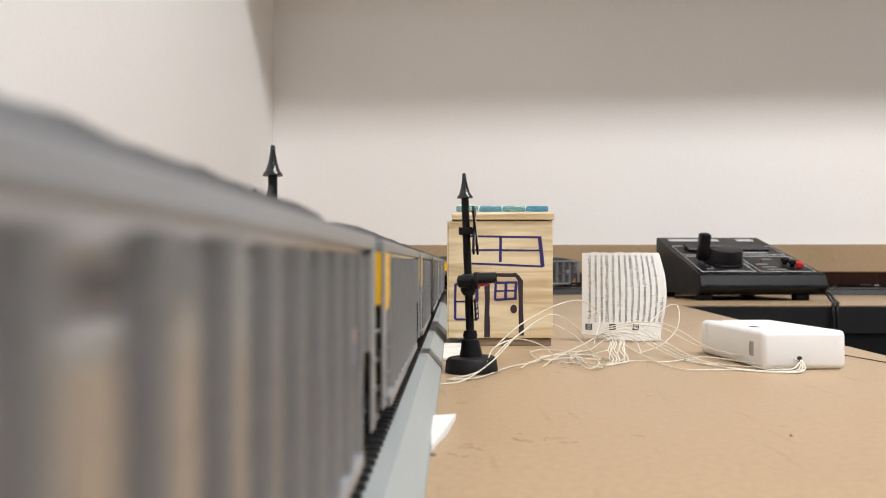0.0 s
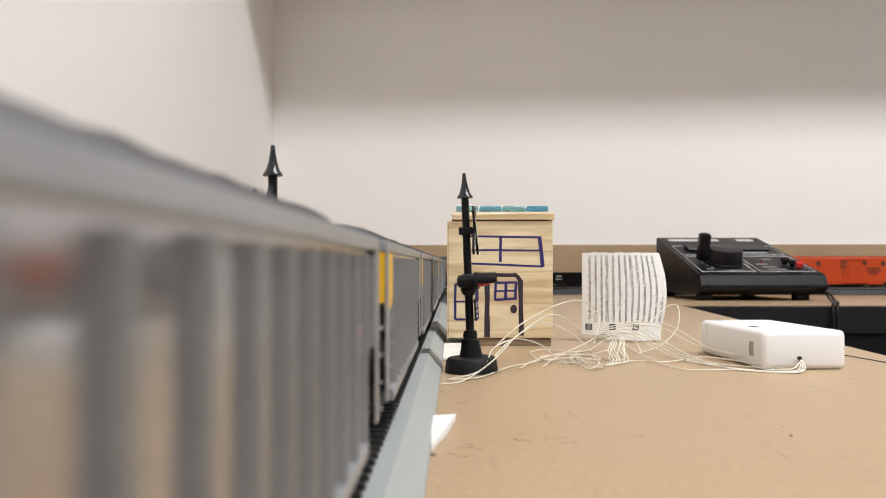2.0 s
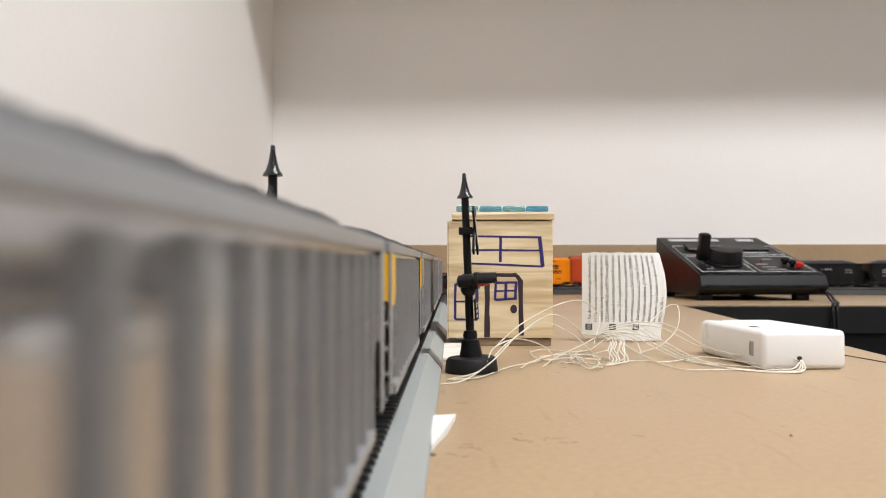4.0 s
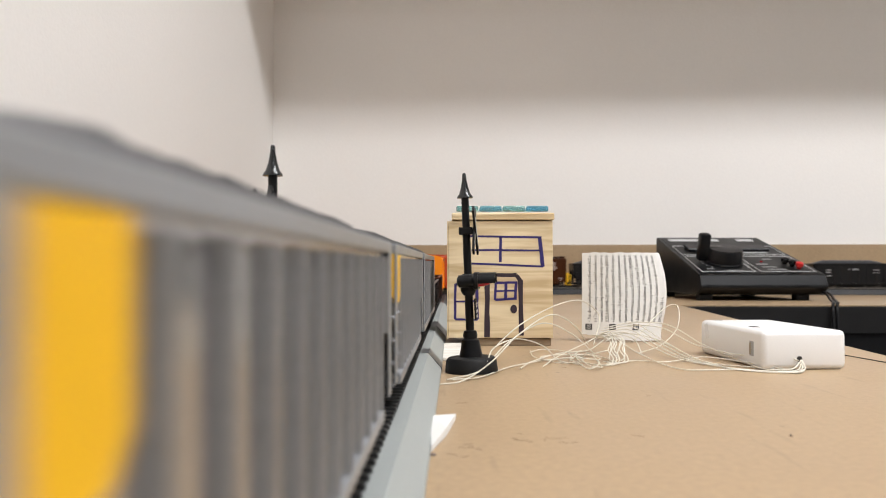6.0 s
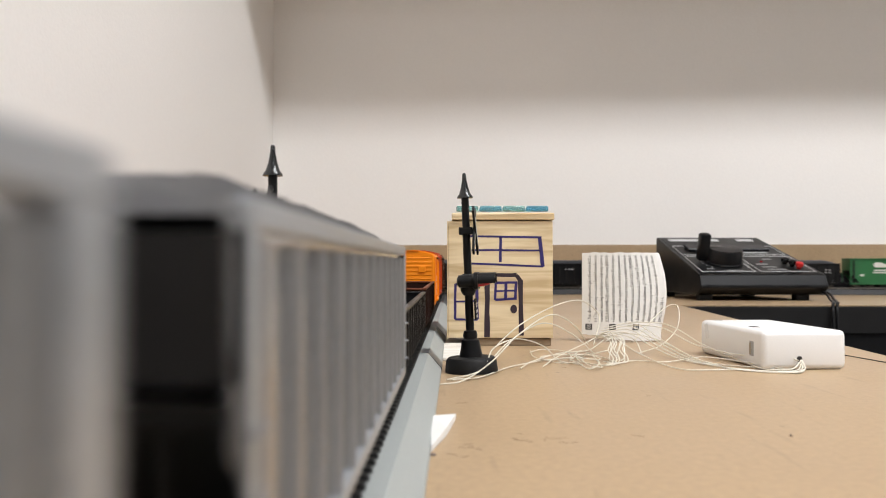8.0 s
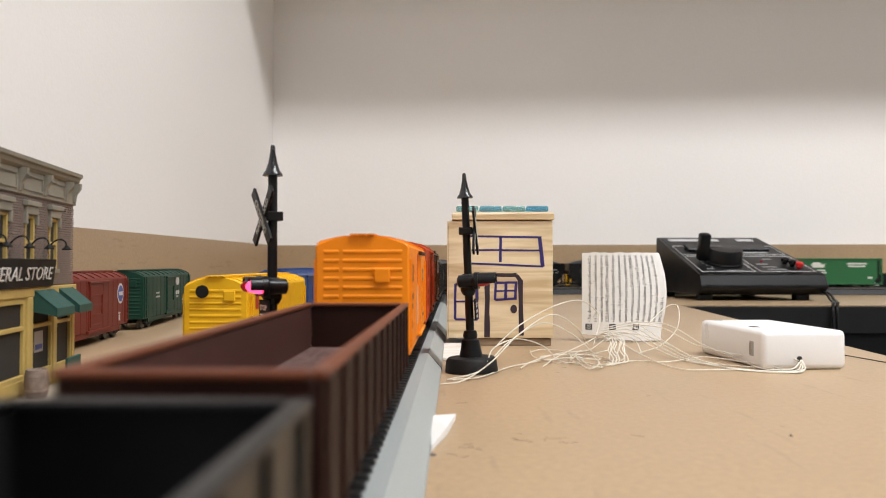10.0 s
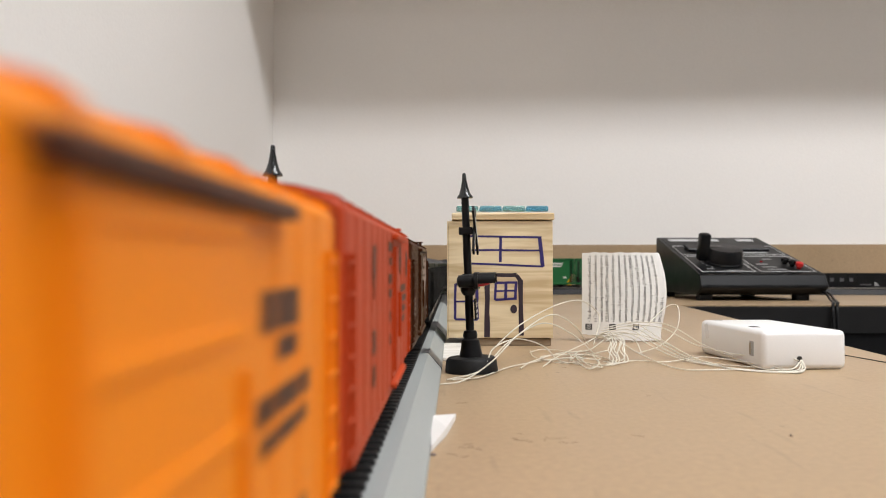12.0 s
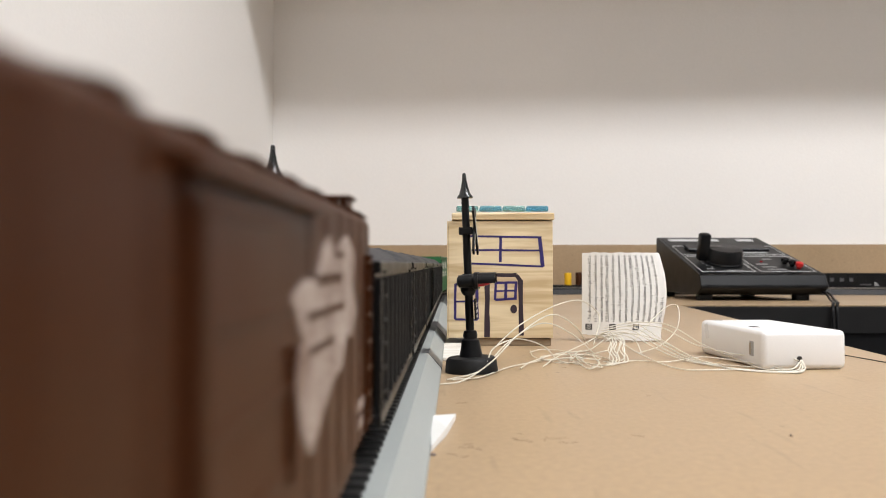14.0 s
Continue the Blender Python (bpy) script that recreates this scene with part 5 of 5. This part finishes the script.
def yard():
    m1 = [("lettering", MARK_WHITE, [(40, 16, 4, 1.4), (48, 16, 4, 1.4), (44, 11.5, 3, 5), (50, 11.5, 2, 5)])]
    r = boxcar("oxide-red boxcar with a round white and blue emblem, parked", 140, BOX_RED, m1, "parked cars", 40.5, 8, 15, 3.0, door=(-12, 12))
    shape(r, "emblem", ring_of(-52, 29, 6.8, 6.8), 14.45, MARK_WHITE, "round white emblem")
    shape(r, "emblem", ring_of(-52, 29, 5.4, 5.4), 14.6, MARK_BLUE, "blue disc")
    bars(r, MARK_WHITE, 14.76, [(-52, 29, 8, 2.4)])
    bars(r, MARK_WHITE, 14.45, [(-50, 16, 4, 1.2), (-50, 13, 3, 4)])
    parked(r, -225, 478, 0.1, -83.5)
    m2 = [("lettering", MARK_WHITE, [(-30, 24, 12, 3.2), (-30, 20.5, 8, 1.2), (40, 26, 10, 1.2), (40, 23, 12, 1.2), (-52, 17, 7, 1.4), (-52, 14, 5, 1.2)])]
    g = boxcar("dark green boxcar with white lettering, parked", 165, DARK_GREEN, m2, "parked cars", 40.5, 8, 15, 3.0, door=(-12, 12))
    shape(g, "emblem", ring_of(-30, 34, 6.5, 3.6), 14.45, MARK_WHITE, "white oval emblem")
    parked(g, -243.6, 662, 0.1, -83.5)
    m3 = [("lettering", MARK_RED, [(52, 30, 6, 6), (52, 22, 5, 2), (44, 16, 10, 1.5)])]
    y = boxcar("yellow boxcar with a black brake wheel on its end, parked", 140, CAR_YELLOW, m3, "parked cars", 39.5, 4, 15.4, 3.0, plain=True)
    parked(y, -104, 436, 0.1, -91)
    b = boxcar("blue boxcar parked behind the yellow one", 140, BLUE, [("lettering", MARK_WHITE, [(60, 36, 8, 3)])], "parked cars", 41.5, 8, 15, 3.0)
    parked(b, -124, 660, 0.1, -91)
    gon = gondola("empty black gondola car with pale lettering, parked on the table", 168, BLACK, BLACK_DULL, BLACK, "parked cars", 32.0)
    bars(gon, MARK_GREY, 16.55, [(4, 22, 6, 6), (-12, 22, 6, 6), (-27, 22, 6, 6), (-50, 14, 18, 2)])
    shape(gon, "emblem", [(-72, 12), (-64, 12), (-64, 19), (-66, 19)], 16.55, GREY_PRINT, "pale corner emblem")
    parked(gon, 656, 1340, 0.1, 175)
    # Made-up stand-in for a parked black locomotive with a yellow end.
    flat = thing("flat_car", 214, 1375, 0.1, 175, "black flat car standing in for a parked black vehicle", "flat car", "parked cars")
    bm = bmesh.new()
    box(bm, -60, 60, -15, 15, 7, 12, 0.5)
    part("deck", bm, BLACK_DULL, flat)
    running_gear(flat, 120)
    for x, mat, top in ((-3, CAR_YELLOW, 33), (-22, BROWN, 34)):
        bm = bmesh.new()
        lathe(bm, [(6, 12.1), (6.3, 13), (6, 14), (6, 20), (6.3, 21), (6, 22), (6, top - 1), (5.4, top)], 0, 0, 20)
        d = new("drum", mesh_of("drum", bm, mat, True))
        d.matrix_basis = Matrix.Translation((214 * MM, 1375 * MM, 0.1 * MM)) @ pose(0, 0, 0, 0, 0, 175) @ Matrix.Translation((x * MM, 0, 0))
        tagged(d, "yellow drum standing in for the vehicle's yellow end" if mat is CAR_YELLOW else "brown drum standing in for the vehicle's dark red part", "drum")


def general_store():
    st = thing("store_building", -160.5, 343, 0, 97.5, "two-storey grey-brown brick model store with ochre shopfront", "model building")
    bays = (24.5, 49.0, 73.5, 98.0)
    # storey above: piers between the windows, with courses of brick
    bm = bmesh.new()
    box(bm, -112, 0, 1.2, 70, 0.1, 74)
    part("core", bm, MORTAR, st)
    gaps = [0.0] + [v for d in bays for v in (d - 4.6, d + 4.6)] + [112.0]
    rows = bmesh.new()
    rng = random.Random(2)
    z = 40.6
    i = 0
    while z < 74.5:
        x = -(112 + (1.3 if i % 2 else 0))
        while x < -0.1:
            a, b = max(x, -112), min(x + 2.35, 0)
            mid = -(a + b) / 2
            clear = all(not (d - 4.5 < mid < d + 4.5) for d in bays) or not (46.5 < z < 67)
            if b - a > 0.4 and clear:
                q = rng.uniform(0, 0.12)
                box(rows, a, b, -0.1 - q, 1.3, z, z + 0.75)
            x += 2.6
        z += 0.95
        i += 1
    tagged(part("brickwork", rows, BRICK, st, "fine courses of grey-brown brick"), kind="stuff")
    bm = bmesh.new()
    z = 1.0
    while z < 74:
        box(bm, 0, 0.5, 1.4, 70, z, z + 0.75)
        z += 0.95
    tagged(part("brickwork", bm, BRICK, st, "side wall courses"), kind="stuff")
    for d in bays:
        bm = bmesh.new()
        for x0, x1, z0, z1 in ((-d - 4.5, -d - 3.3, 47, 67), (-d + 3.3, -d + 4.5, 47, 67), (-d - 3.3, -d + 3.3, 65.8, 67), (-d - 3.3, -d + 3.3, 47, 48.3), (-d - 3.3, -d + 3.3, 56.4, 57.6)):
            box(bm, x0, x1, -0.3, 1.25, z0, z1, 0.1)
        win = part("window", bm, CREAM, st, "ochre sash window")
        # Opaque dark sheet: the unlit room behind is put into its colour.
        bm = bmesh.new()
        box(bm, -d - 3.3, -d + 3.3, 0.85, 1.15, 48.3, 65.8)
        part("pane", bm, RECESS_SHADE, win)
        bm = bmesh.new()
        box(bm, -d - 6.6, -d + 6.6, -2.2, 0.2, 70.3, 72.4, 0.3)
        box(bm, -d - 5.8, -d + 5.8, -1.4, 0.2, 67.3, 70.3, 0.2)
        for s in (-1, 1):
            box(bm, -d + s * 5.4 - 0.8, -d + s * 5.4 + 0.8, -1.5, 0.2, 63.5, 67.3, 0.2)
        part("hood", bm, STONE_TRIM, win, "olive-grey window hood")
        bm = bmesh.new()
        box(bm, -d - 5.4, -d + 5.4, -1.2, 0.2, 45.2, 46.9, 0.2)
        part("sill", bm, STONE_TRIM, win)
    # frieze, brackets and cornice
    bm = bmesh.new()
    box(bm, -113, 0.8, -0.9, 71, 74.2, 83.2, 0.2)
    part("frieze", bm, STONE_TRIM, st)
    bm = bmesh.new()
    prism(bm, [(-1, 83.2), (-2.2, 84.4), (-2.5, 85.6), (-3.4, 86.2), (-3.6, 87.6), (71, 87.6), (71, 83.2)], -114, 1.4, "X")
    part("cornice", bm, STONE_TRIM, st)
    for d in (2.5, 12, 36.5, 61, 85.5, 110):
        bm = bmesh.new()
        prism(bm, [(-0.8, 75), (-1.6, 75.4), (-2.0, 78.5), (-3.8, 81), (-4.0, 83.4), (-0.8, 83.4)], -d - 1.2, -d + 1.2, "X")
        part("bracket", bm, STONE_TRIM, st)
    for a, b in ((14.5, 34), (39, 58.5), (63.5, 83), (88, 107)):
        bm = bmesh.new()
        for x0, x1, z0, z1 in ((-b, -a, 81.2, 81.8), (-b, -a, 76, 76.6), (-b, -b + 0.6, 76.6, 81.2), (-a - 0.6, -a, 76.6, 81.2)):
            box(bm, x0, x1, -1.4, -0.85, z0, z1)
        part("panel_moulding", bm, STONE_TRIM, st)
    # sign board
    bm = bmesh.new()
    prism(bm, [(-2.2, 40.3), (-3.6, 50.6), (-2.4, 50.8), (-1.0, 40.5)], -112, -30.5, "X")
    sign = part("sign_board", bm, BLACK_DULL, st, "black sign board with white lettering")
    t = letters("GENERAL STORE", 7.0, 0.2)
    wide = max(v.co.x for v in t.verts)
    for v in t.verts:
        v.co.x = v.co.x / wide * 66 + 0.12 * v.co.y
    turned(t, Matrix.Translation((-100, -2.65, 43.0)) @ pose(0, 0, 0, 90 + 7.7, 0, 0) @ Matrix.Translation((0, 0, 0.12)))
    part("lettering", t, MARK_WHITE, sign)
    for d in (31, 50, 69, 88):
        bm = bmesh.new()
        tube(bm, smooth_path([(-d, -0.2, 54.5), (-d, -2.6, 57.6), (-d, -5.0, 58.6), (-d, -6.8, 57.8), (-d, -7.4, 56.0)], 5), 0.3)
        lathe(bm, [(0.5, 56.2), (0.8, 55.7), (1.8, 54.8), (1.8, 54.4), (0.4, 54.8)], -d, -7.5, 14)
        part("gooseneck_lamp", bm, BLACK_DULL, st, "dark gooseneck sign lamp", True)
    # shopfront
    bm = bmesh.new()
    box(bm, -113, 0.7, -1.4, 1.3, 36.6, 40.2, 0.3)
    part("shop_cornice", bm, CREAM, st)
    for d0, d1 in ((0, 3), (22, 25.5), (48.5, 53.5), (80, 84), (108, 112)):
        bm = bmesh.new()
        box(bm, -d1, -d0, -1.6 if d0 > 40 else -1.0, 1.3, 0.1, 36.6, 0.25)
        part("post", bm, CREAM, st)
    for d0, d1 in ((25.5, 48.5), (53.5, 80), (84, 108), (3, 22)):
        bm = bmesh.new()
        box(bm, -d1, -d0, -0.7, 1.25, 0.1, 8.5, 0.2)
        box(bm, -d1, -d0, -0.7, 1.25, 34.4, 36.6, 0.2)
        box(bm, -d1, -d0, -0.6, 1.25, 24.6, 26.2, 0.2)
        box(bm, -d1, -d1 + 1.6, -0.6, 1.25, 8.5, 34.4, 0.2)
        box(bm, -d0 - 1.6, -d0, -0.6, 1.25, 8.5, 34.4, 0.2)
        fr = part("shop_window", bm, CREAM, st, "ochre shop window frame")
        # No room behind: the sheet's dark colour stands for its shade.
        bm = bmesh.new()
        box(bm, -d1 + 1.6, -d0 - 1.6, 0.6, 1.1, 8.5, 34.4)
        part("pane", bm, RECESS_SHADE, fr)
        bm = bmesh.new()
        box(bm, -d1 + 1.6, -d0 - 1.6, -1.0, -0.7, 2.2, 6.8, 0.1)
        part("panel", bm, CREAM, fr)
    shape(st, "window_poster", [(-42, 15), (-33, 15), (-33, 23), (-42, 23)], 0.4, GREY_PRINT, "pale poster in the shop window")
    bars(st, MARK_BLUE, 0.3, [(-37.5, 17, 7, 2)], 1)
    for d0, d1 in ((27, 47), (4, 21)):
        bm = bmesh.new()
        prism(bm, [(-0.9, 39.4), (-9.5, 32.2), (-9.5, 29.0), (-9.0, 29.0), (-8.8, 31.8), (-0.9, 38.4)], -d1, -d0, "X")
        for x in (-d1, -d0 - 0.3):
            prism(bm, [(-0.9, 39.2), (-9.4, 32.1), (-9.4, 29.1), (-0.9, 31)], x, x + 0.3, "X")
        part("awning", bm, AWNING, st, "dark green awning")
    bm = bmesh.new()
    box(bm, -113, 14, -22, -1.0, 0.1, 1.0, 0.2)
    part("pavement", bm, CONCRETE, st)
    M = st.matrix_basis

    def loose(name, bm, mat, label, cat, smooth=False):
        ob = new(name, mesh_of(name, bm, mat, smooth))
        ob.matrix_basis = M
        return tagged(ob, label, cat)
    bm = bmesh.new()
    lathe(bm, [(3.4, 1.1), (3.9, 3.2), (4.1, 3.3), (4.1, 4.0), (4.0, 4.1), (4.3, 6), (4.0, 8.4), (4.1, 8.5), (4.0, 9.2), (3.5, 11.2), (3.2, 11.2), (3.0, 10.6)], -60, -7, 18)
    loose("barrel", bm, BARREL, "brown-grey wooden barrel before the shopfront", "barrel", True)
    bench = thing("bench", 0, 0, 0, 0, "green-backed bench on the pavement", "bench")
    bench.matrix_basis = M @ pose(-24 * MM, -9 * MM, 1.0 * MM)
    bm = bmesh.new()
    box(bm, -8, 8, 0.4, 1.4, 4.6, 10.8, 0.2)
    part("backrest", bm, AWNING, bench)
    bm = bmesh.new()
    box(bm, -8.4, 8.4, -4.8, 0.6, 4.0, 5.0, 0.2)
    part("seat", bm, BARREL, bench)
    for x in (-7.4, 6.2):
        bm = bmesh.new()
        box(bm, x, x + 1.2, -4.6, 1.0, 0.05, 4.0, 0.2)
        part("leg", bm, BARREL, bench)


ceiling_lights()
scuffs()
tracks()
build_train()
general_store()
yard()
controller()
toy_house()
porch()
crossing_signal(13.0, 359, -7, 1.0, False, "black crossing signal with crossed boards and unlit lamps", -2.2)
crossing_signal(-66.2, 307, 213, 1.055, True, "black crossing signal with crossed boards and a lit red lamp", 0.0, 38.0, -8)
battery_box()
paper_label()
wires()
folded_card()
motions()
